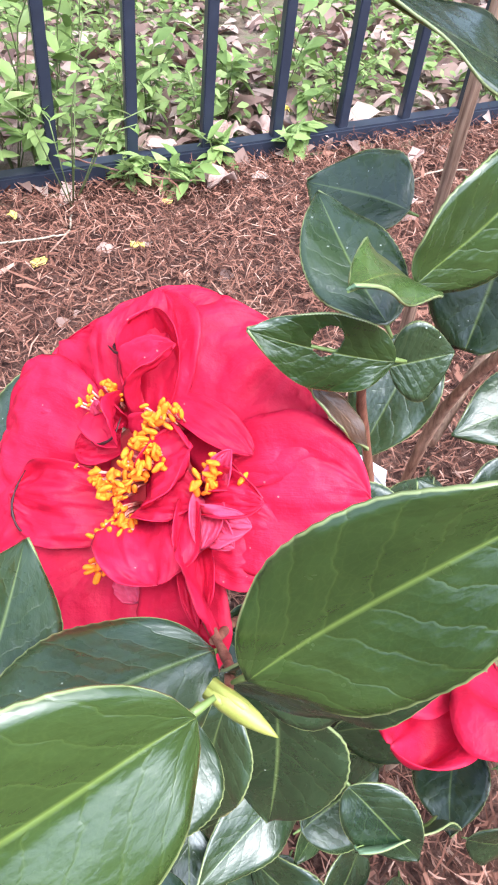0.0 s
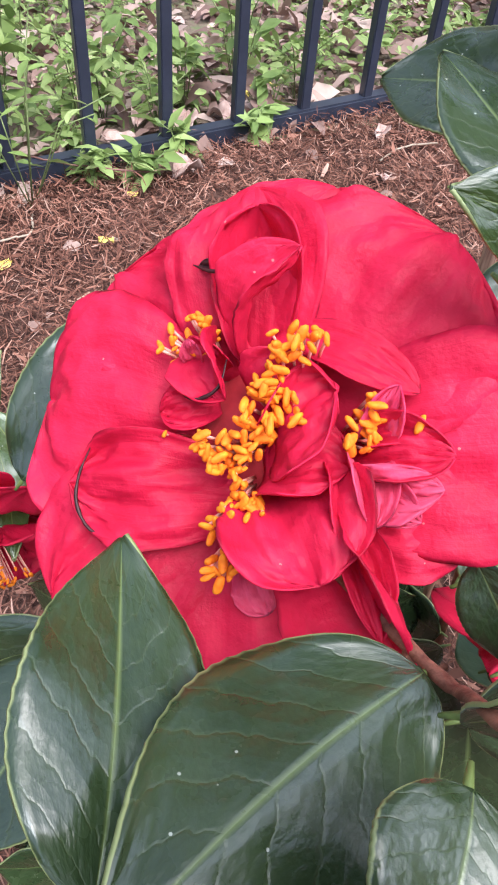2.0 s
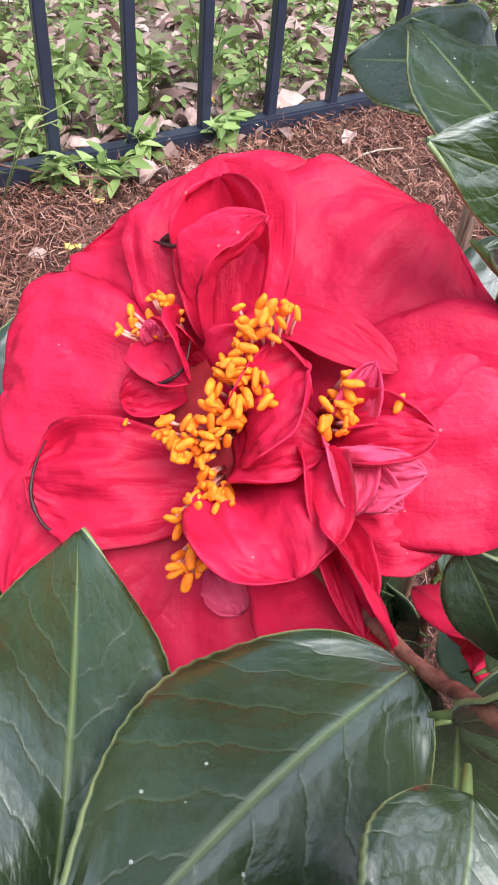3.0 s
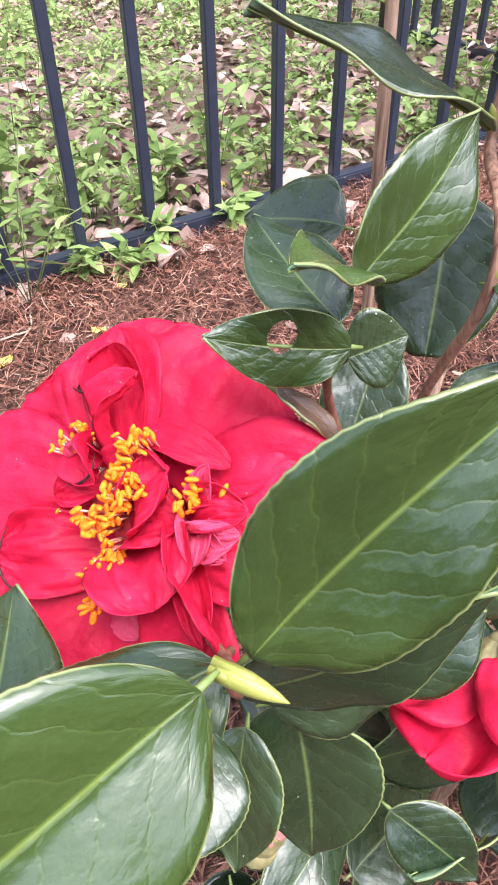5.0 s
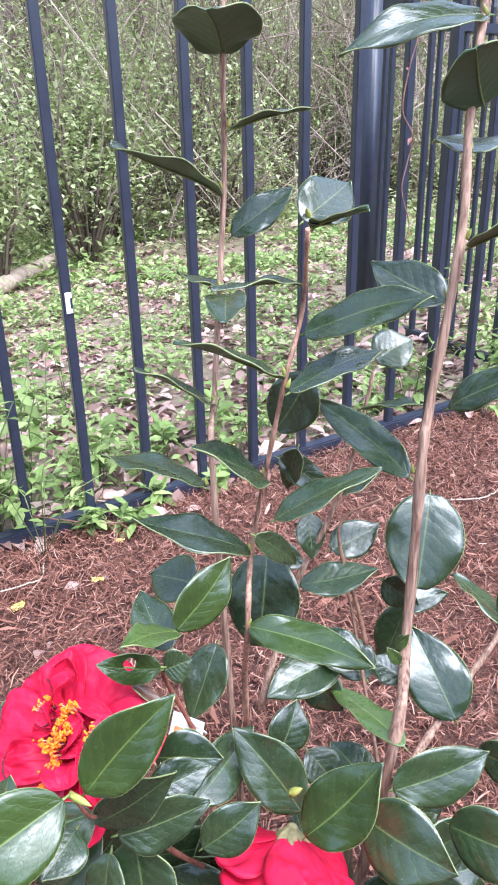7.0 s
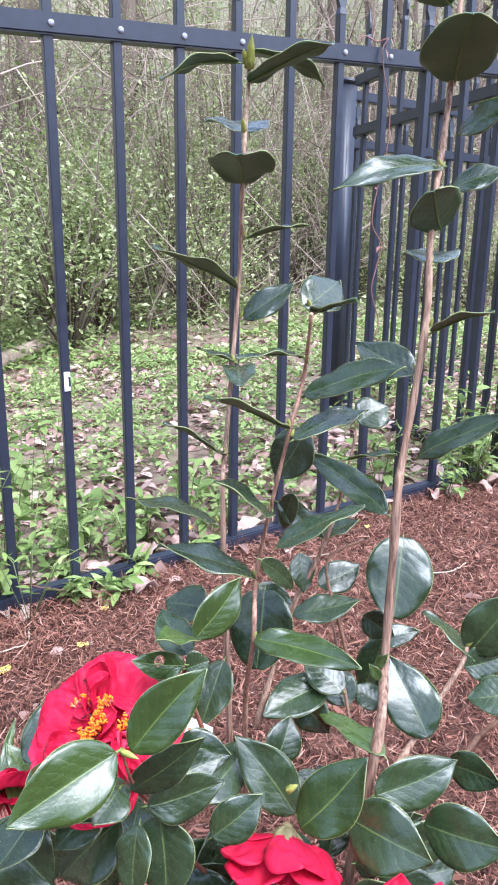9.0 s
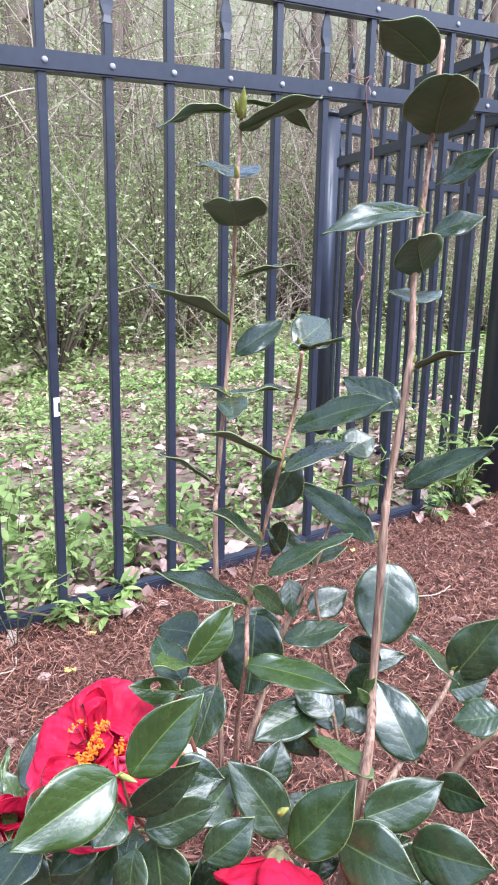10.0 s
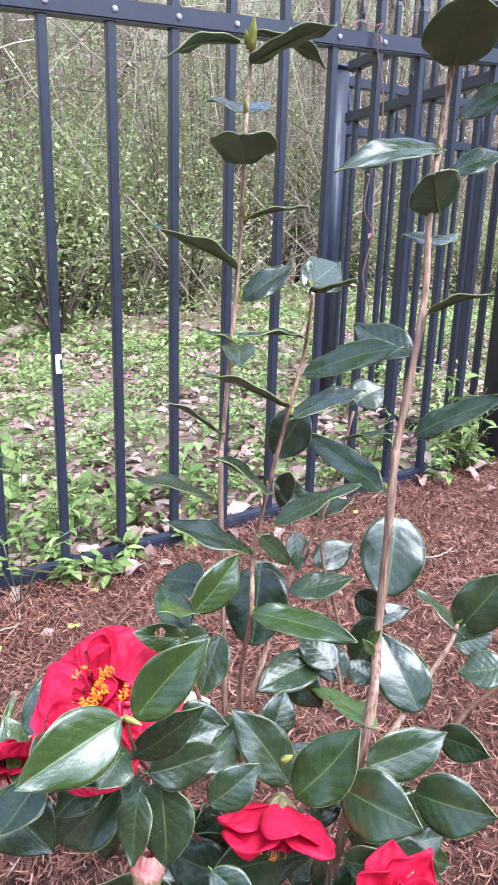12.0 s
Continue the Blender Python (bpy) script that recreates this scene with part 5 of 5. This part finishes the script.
W = np.random.default_rng(21)
for k in range(46):
    x = -1.1 + k * 0.062 + W.uniform(-0.03, 0.03)
    y = W.uniform(-0.06, 0.10) if k % 3 else W.uniform(0.03, 0.3)
    h = W.uniform(0.05, 0.16) * (1.7 if x < -0.05 else 1.0)
    if 0.03 < x < 0.62 and k % 4:
        continue
    weed(x, y, 42, h, h * 0.6, (0.015, 0.034), 100 + k)
for x, y, h, k in ((0.02, -0.055, 0.045, 1), (0.05, -0.075, 0.05, 2), (-0.02, -0.04, 0.05, 3), (0.13, -0.02, 0.07, 4), (0.24, -0.02, 0.06, 5), (0.95, -0.03, 0.16, 6), (1.02, -0.05, 0.14, 7), (1.06, 0.02, 0.22, 8), (0.30, 0.04, 0.09, 9)):
    weed(x, y, 30, h, 0.045, (0.024, 0.046), 300 + k)

for x, y, h, k in ((-0.09, 0.12, 0.30, 1), (0.0, 0.4, 0.34, 2), (-0.2, 0.25, 0.42, 3), (0.12, 0.7, 0.3, 4)):
    weed(x, y, 24, h, 0.09, (0.028, 0.052), 330 + k, "young leafy seedling with pale green leaves beyond the fence")


def dead_leaf(x, y, size, turn, seed):
    """A curled dead leaf with a midrib and a short stalk."""
    s, u = np.linspace(0, 1, 15)[:, None], np.linspace(-1, 1, 11)[None, :]
    half = size * 0.34 * np.sin(np.pi * (0.04 + 0.92 * s)) ** 0.7
    lobes = 1 + 0.12 * np.sin(s * 17 + seed)
    px, py = (s - 0.5) * size + 0 * u, u * half * lobes
    pz = size * (0.30 * (np.abs(u) ** 1.5) * np.sin(np.pi * s) + 0.16 * np.sin(s * 4 + seed) + 0.05 * np.sin(s * 11 + u * 5 + seed)) + 0.1 * size
    grid = np.stack([px, py, pz], -1)
    ob = tagged(new("dead_leaf"), "curled pinkish-tan dead leaf lying on the mulch", "leaf", "dead leaves by the rail")
    ob.location, ob.rotation_euler = (x, y, float(ground_z(x, y)) + 0.010), (0, 0, turn)
    child("blade", sheet("blade", grid, 0.0005, DEAD_LEAF, DEAD_LEAF, np.zeros((165, 2))), ob)
    mid = [Vector(grid[i, 5]) + Vector((0, 0, 0.0006)) for i in range(0, 15, 2)]
    part("stalk", tube(bmesh.new(), [mid[0] + Vector((-0.3 * size, 0.02 * size, -0.05 * size))] + mid, 0.0006, 5), VINE, ob)


DEAD_LEAF = plain_material("dead_leaf", (0.26, 0.155, 0.125), (0.58, 0.42, 0.36), 90.0, 0.75, 0.3, 0.5, 0.002)
for k, (x, y, s, a) in enumerate(((0.108, -0.092, 0.05, 0.4), (0.082, -0.078, 0.036, 2.1), (0.34, -0.22, 0.03, 1.0), (0.06, 0.035, 0.055, 2.8), (0.16, 0.05, 0.06, 0.9), (0.11, 0.09, 0.05, 4.0), (0.22, 0.045, 0.05, 5.2), (-0.04, 0.04, 0.045, 1.7), (0.03, 0.10, 0.05, 3.3), (0.28, 0.07, 0.045, 2.4), (0.92, -0.06, 0.05, 0.3), (0.99, -0.09, 0.045, 1.9), (0.86, -0.05, 0.04, 4.4), (1.05, -0.07, 0.05, 2.7), (0.42, -0.10, 0.03, 3.6))):
    dead_leaf(x, y, s, a, k)


def yellow_bloom(x, y, z, seed):
    rng = np.random.default_rng(seed)
    g = float(ground_z(x, y))
    ob = tagged(new("wildflower"), "small yellow wildflower among the weeds behind the rail", "flower", "yellow wildflowers")
    ob.location = (x, y, g)
    part("stalk", tube(bmesh.new(), [Vector((0.004, 0, -0.01)), Vector((0.002, 0, (z - g) * 0.6)), Vector((0, 0, z - g))], 0.0009, 5), TWIG_GREEN, ob)
    c = [np.array((0.0, 0.0, z - g)) + rng.normal(0, 0.001, 3) for _ in range(9)]
    child("petals", foliage("petals", c, (0.008, 0.013), YELLOW, rng, 0.5, 0.6, True), ob)


for k, (x, y, z) in enumerate(((0.333, 0.1, 0.075), (0.288, 0.1, 0.068), (0.32, 0.12, 0.07), (0.345, 0.09, 0.06), (0.06, -0.07, 0.05))):
    yellow_bloom(x, y, z, 70 + k)


def dry_twig(points, seed, material=None, label="thin pale crooked dry twig lying on the mulch", lift=0.016):
    o = Vector((points[0][0], points[0][1], float(ground_z(points[0][0], points[0][1])) + lift))
    line = smooth_line([(x - o.x, y - o.y, float(ground_z(x, y)) - o.z + lift) for x, y in points], 6)
    rng = np.random.default_rng(seed)
    ob = part("dry_twig", tube(bmesh.new(), [Vector(p) + Vector(rng.normal(0, 0.0006, 3)) for p in line], 0.0014, 6), material or LOG, None)
    ob.location = o
    return tagged(ob, label, "twig", "twigs on the mulch")


dry_twig([(-0.215, -0.156), (-0.149, -0.160), (-0.124, -0.156), (-0.112, -0.116)], 1)
dry_twig([(-0.125, 0.065), (-0.067, -0.001), (-0.01, -0.056), (0.049, -0.098), (0.08, -0.10)], 4, VINE, "thin reddish runner creeping over the rail onto the mulch", 0.03)
dry_twig([(0.55, -0.33), (0.61, -0.36), (0.66, -0.35)], 2)
dry_twig([(0.36, -0.18), (0.41, -0.16), (0.47, -0.17)], 3)


def scatter(name, count, area, size, material, label, category, height, seed, clump=6.0, shape=0.45, spread=0.8, keep=-0.15):
    rng = np.random.default_rng(seed)
    pts = []
    while len(pts) < count:
        x, y = rng.uniform(area[0], area[1]), rng.uniform(area[2], area[3])
        d = noise.noise(Vector((x * clump * 0.5, y * clump * 0.5, seed)))
        if d < keep:
            continue
        pts.append((x, y, float(ground_z(x, y)) + abs(rng.normal(0, height * (0.4 + max(d, 0))))))
    return tagged(new(name, foliage(name, pts, size, material, rng, spread, shape, area[3] < 2.6, (0.2, 0.9) if material == LITTER else (0.05, 0.3))), label, category, kind="stuff")


scatter("ground_cover", 26000, (-0.9, 3.0, 0.08, 2.4), (0.013, 0.036), WEED, "low bright green weeds covering the woodland edge", "weeds", 0.06, 3, clump=7.0, keep=-0.06)
scatter("ground_cover", 16000, (-4.0, 6.0, 2.0, 6.0), (0.035, 0.08), WEED, "low green undergrowth between fallen leaves", "weeds", 0.07, 4, clump=2.0, keep=0.0)
scatter("leaf_litter", 12000, (-0.9, 3.2, -0.03, 2.5), (0.022, 0.052), LITTER, "dry pinkish-tan fallen leaves beyond the fence", "fallen leaves", 0.016, 5, shape=0.55, spread=0.8, keep=-0.35)
scatter("leaf_litter", 7000, (-4.0, 6.0, 2.3, 7.0), (0.05, 0.10), LITTER, "dry fallen leaves on the woodland floor", "fallen leaves", 0.015, 6, shape=0.55, spread=0.4, keep=-0.35)
scatter("leaf_litter", 1500, (-1.2, 2.0, 0.015, 0.6), (0.03, 0.062), LITTER, "curled pinkish-tan dead leaves heaped behind the fence rail", "fallen leaves", 0.028, 15, shape=0.6, spread=1.0, keep=-0.5)
for west, east, k in ((-3.2, -0.9, 41), (3.0, 5.2, 43)):
    scatter("ground_cover", 2600, (west, east, 0.08, 2.4), (0.025, 0.055), WEED, "low bright green weeds covering the woodland edge", "weeds", 0.06, k, clump=7.0, keep=-0.2)
    scatter("leaf_litter", 1800, (west, east, -0.03, 2.5), (0.03, 0.06), LITTER, "dry pinkish-tan fallen leaves beyond the fence", "fallen leaves", 0.016, k + 1, shape=0.55, keep=-0.5)
scatter("ground_cover", 6000, (-2.0, 4.5, 2.9, 4.6), (0.03, 0.07), SHRUB, "taller tangled green undergrowth at the foot of the thicket", "weeds", 0.28, 25, clump=2.0, keep=-0.3)
scatter("leaf_litter", 60, (-0.4, 1.3, -0.5, -0.05), (0.015, 0.035), LITTER, "a few dry leaf scraps lying on the mulch", "fallen leaves", 0.01, 7, shape=0.6, spread=0.3, keep=-1)


for k, (x, y, h) in enumerate(((-0.16, 0.05, 0.34), (-0.11, 0.10, 0.30), (-0.20, -0.02, 0.24), (-0.13, 0.02, 0.16), (-0.27, 0.06, 0.4), (0.06, 0.13, 0.16), (0.19, 0.12, 0.14), (0.30, 0.16, 0.2), (0.78, 0.05, 0.2), (1.0, -0.04, 0.26))):
    weed(x, y, 44, h, h * 0.42, (0.026, 0.048), 340 + k, "tall weed with broad pale green leaves beside the fence", 0.5)


# ---- woodland behind ----
def bush(x, y, w, h, count, size, seed, label="evergreen shrub with small leaves at the wood's edge"):
    rng = np.random.default_rng(seed)
    ob = tagged(new("bush"), label, "shrub", "undergrowth shrubs")
    ob.location = (x, y, float(ground_z(x, y)))
    bm = bmesh.new()
    ends = []
    for k in range(16):
        a, r = rng.uniform(0, 6.28), rng.uniform(0.15, 1)
        tip = Vector((math.cos(a) * r * w / 2, math.sin(a) * r * w / 2, h * rng.uniform(0.35, 1)))
        mid = tip * 0.5 + Vector((rng.normal(0, 0.05), rng.normal(0, 0.05), h * 0.08))
        tube(bm, [Vector((0, 0, -0.05)), mid, tip], [0.012, 0.008, 0.004], 5)
        ends += [mid, tip, mid.lerp(tip, 0.5)]
    part("branch", bm, TRUNK, ob)
    e = np.array([tuple(v) for v in ends])
    c = e[rng.integers(0, len(e), count)] + rng.normal(0, 1, (count, 3)) * np.array([w, w, h]) * 0.11
    c[:, 2] = np.clip(c[:, 2], 0.02, None)
    child("foliage", foliage("foliage", c, size, SHRUB, rng, 1.0, 0.55), ob)
    return ob


B = np.random.default_rng(33)
for k in range(44):
    x = -2.2 + k * 0.21 + B.uniform(-0.3, 0.3)
    y = 3.4 + B.uniform(0, 1.0) + (k % 3) * 1.3
    if 2.2 < x < 4.4 and y < 5.6:
        y += 2.4
    bush(x, y, B.uniform(0.9, 1.8), B.uniform(0.7, 1.5) + (k % 3) * 0.55, 3600 if 0.0 < x < 6.4 else 900, (0.022, 0.052), 400 + k)
for x, y, w, h, k in ((0.25, 2.7, 0.8, 1.0, 1), (0.85, 3.2, 0.9, 1.2, 2), (0.0, 3.2, 0.9, 1.3, 3)):
    bush(x, y, w, h, 2000, (0.026, 0.055), 440 + k, "loose pale green shrub with larger leaves beyond the fence")
for x, y, w, h, k in ((2.1, 4.3, 1.0, 2.6, 1), (2.7, 4.9, 1.2, 2.9, 2), (3.4, 5.3, 1.1, 2.4, 3), (1.3, 4.8, 1.0, 2.7, 4), (4.6, 5.9, 1.3, 3.0, 5)):
    bush(x, y, w, h, 5000, (0.018, 0.040), 480 + k, "feathery olive-green young evergreen in the thicket")
for k in range(26):
    x = -3.0 + k * 0.75 + B.uniform(-0.4, 0.4)
    bush(x, 8.0 + B.uniform(0, 4), B.uniform(2.0, 3.4), B.uniform(2.5, 4.5), 2800 if -0.5 < x < 11.0 else 500, (0.05, 0.10), 460 + k, "tall thicket of saplings and vines deep in the wood")


def tree(x, y, radius, height, lean, seed):
    rng = np.random.default_rng(seed)
    ob = tagged(new("tree"), "grey-brown woodland tree with thin limbs and sparse spring leaves", "tree", "woodland trees")
    ob.location = (x, y, float(ground_z(x, y)))
    top = Vector((lean * height, rng.normal(0, 0.03) * height, height))
    line = smooth_line([(0, 0, -0.1), tuple(top * 0.3 + Vector((rng.normal(0, 0.05), 0, 0))), tuple(top * 0.65 + Vector((rng.normal(0, 0.08), 0, 0))), tuple(top)], 6)
    n = len(line)
    part("trunk", tube(bmesh.new(), line, [radius * (1.25 if i == 0 else 1) * (1 - 0.6 * i / n) for i in range(n)], 12), TRUNK, ob)
    bm = bmesh.new()
    for _ in range(7):
        i = int(rng.integers(4, n - 1))
        p, a = Vector(line[i]), rng.uniform(0, 6.28)
        ln = rng.uniform(0.5, 1.6)
        q = p + Vector((math.cos(a) * ln, math.sin(a) * ln, rng.uniform(0.1, 1.0) * ln))
        part("limb", tube(bmesh.new(), [p, p.lerp(q, 0.5) + Vector((0, 0, 0.08)), q], [radius * 0.22, radius * 0.14, 0.006], 5), TRUNK, ob)
        for _ in range(5):
            t = p.lerp(q, rng.uniform(0.4, 0.9))
            tube(bm, [t, t + Vector(rng.normal(0, 0.3, 3))], [0.008, 0.003], 4)
    tagged(part("spray", bm, TRUNK, ob), kind="stuff")
    if seed % 3:
        # thin spring leaf in loose clumps along the limbs
        ends = np.array([tuple(Vector(line[int(rng.integers(3, n))]) + Vector(rng.normal(0, 0.5, 3))) for _ in range(22)])
        c = ends[rng.integers(0, len(ends), 420)] + rng.normal(0, 0.22, (420, 3))
        c[:, 2] = np.clip(c[:, 2], 0.6, None)
        child("crown", foliage("crown", c, (0.05, 0.11), SHRUB, rng, 1.0, 0.55), ob)
    return ob


def fallen_log(a, b, radius):
    ob = tagged(new("fallen_log"), "pale weathered fallen branch lying on the woodland floor", "log")
    ob.location = a
    d = Vector(b) - Vector(a)
    part("trunk", tube(bmesh.new(), smooth_line([(0, 0, 0), tuple(d * 0.4 + Vector((0, 0.03, 0.02))), tuple(d * 0.75 + Vector((0, -0.02, 0.03))), tuple(d)], 5), [radius, radius, radius * 0.95, radius * 0.9, radius * 0.9, radius * 0.85, radius * 0.8, radius * 0.8, radius * 0.75, radius * 0.7, radius * 0.7, radius * 0.65, radius * 0.6, radius * 0.55, radius * 0.5, radius * 0.4], 10), LOG, ob)
    part("limb", tube(bmesh.new(), [d * 0.55, d * 0.62 + Vector((0.05, 0.1, 0.16)), d * 0.7 + Vector((0.06, 0.12, 0.3))], [radius * 0.4, radius * 0.3, radius * 0.15], 7), LOG, ob)


fallen_log((-0.1, 2.1, 0.05), (1.36, 4.3, 0.15), 0.05)


T = np.random.default_rng(44)
for k in range(84):
    y = T.uniform(5.0, 18)
    x = -2.5 + (k + T.uniform(0, 1)) * 0.215 + (y - 4) * 0.25
    tree(x, y, T.uniform(0.025, 0.14), T.uniform(5, 11), T.normal(0, 0.05), 500 + k)


def brush(count, area, seed, tall=2.6):
    """Tangled bare twigs and vines."""
    rng = np.random.default_rng(seed)
    verts, faces = [], []
    for _ in range(count):
        x, y = rng.uniform(area[0], area[1]), rng.uniform(area[2], area[3])
        p = np.array([x, y, float(ground_z(x, y)) + rng.uniform(0, tall)])
        d = rng.normal(0, 1, 3) * np.array([0.5, 0.4, 1.0])
        d /= np.linalg.norm(d)
        ln, r = rng.uniform(0.4, 1.8), rng.uniform(0.002, 0.007)
        bend = rng.normal(0, 0.3, 3)
        k = len(verts)
        for i in range(5):
            t = i / 4
            c = p + d * ln * t + bend * ln * t * t
            s = np.cross(d, (0.2, 0.9, 0.3))
            s /= np.linalg.norm(s)
            q = np.cross(d, s)
            w = r * (1 - 0.7 * t)
            verts += [c + s * w, c - s * w * 0.5 + q * w * 0.87, c - s * w * 0.5 - q * w * 0.87]
        for i in range(4):
            for j in range(3):
                a = k + i * 3
                faces.append((a + j, a + (j + 1) % 3, a + 3 + (j + 1) % 3, a + 3 + j))
    return tagged(new("brush", mesh_of("brush", verts, faces, [BRUSH])), "tangle of bare brown twigs and vines at the wood's edge", "brush", kind="stuff")


brush(4500, (-0.5, 8.0, 3.4, 8.0), 8)
brush(1500, (-1.0, 14.0, 8.0, 13.0), 9)
brush(3200, (-1.0, 14.0, 7.0, 13.0), 10, 5.5)


# ---- far woods: a plain distant backdrop all round, with pale gaps of sky above ----
def far_woods():
    m, n, l, p = shader("far_woods", 1.0, 0.0)
    where = n.new("ShaderNodeTexCoord").outputs["Object"]
    mp = n.new("ShaderNodeMapping")
    mp.inputs["Scale"].default_value = (1, 1, 0.22)
    l.new(where, mp.inputs["Vector"])
    stems = noise_of(n, l, 1.3, 6.0, 0.65, mp.outputs[0])
    leaf = noise_of(n, l, 1.1, 6.0, 0.7, where)
    col = mix(n, l, leaf, ramp(n, l, stems, [(0.35, (0.11, 0.09, 0.07)), (0.65, (0.42, 0.36, 0.31))]), (0.33, 0.35, 0.20))
    l.new(col, p.inputs["Base Color"])
    k, verts, faces = 96, [], []
    for i in range(k):
        a = 2 * math.pi * i / k
        top = (23.0 if math.sin(a) > 0.1 else 13.0) + 2.5 * noise.noise(Vector((math.cos(a) * 5, math.sin(a) * 5, 1)))
        for z in (-4.0, top):
            verts.append((45 * math.cos(a), 45 * math.sin(a), z))
    faces = [(2 * i, 2 * ((i + 1) % k), 2 * ((i + 1) % k) + 1, 2 * i + 1) for i in range(k)]
    return tagged(new("backdrop", mesh_of("backdrop", verts, faces, [m])), "distant brown and green wood all round the garden", "backdrop", kind="structure")


far_woods()
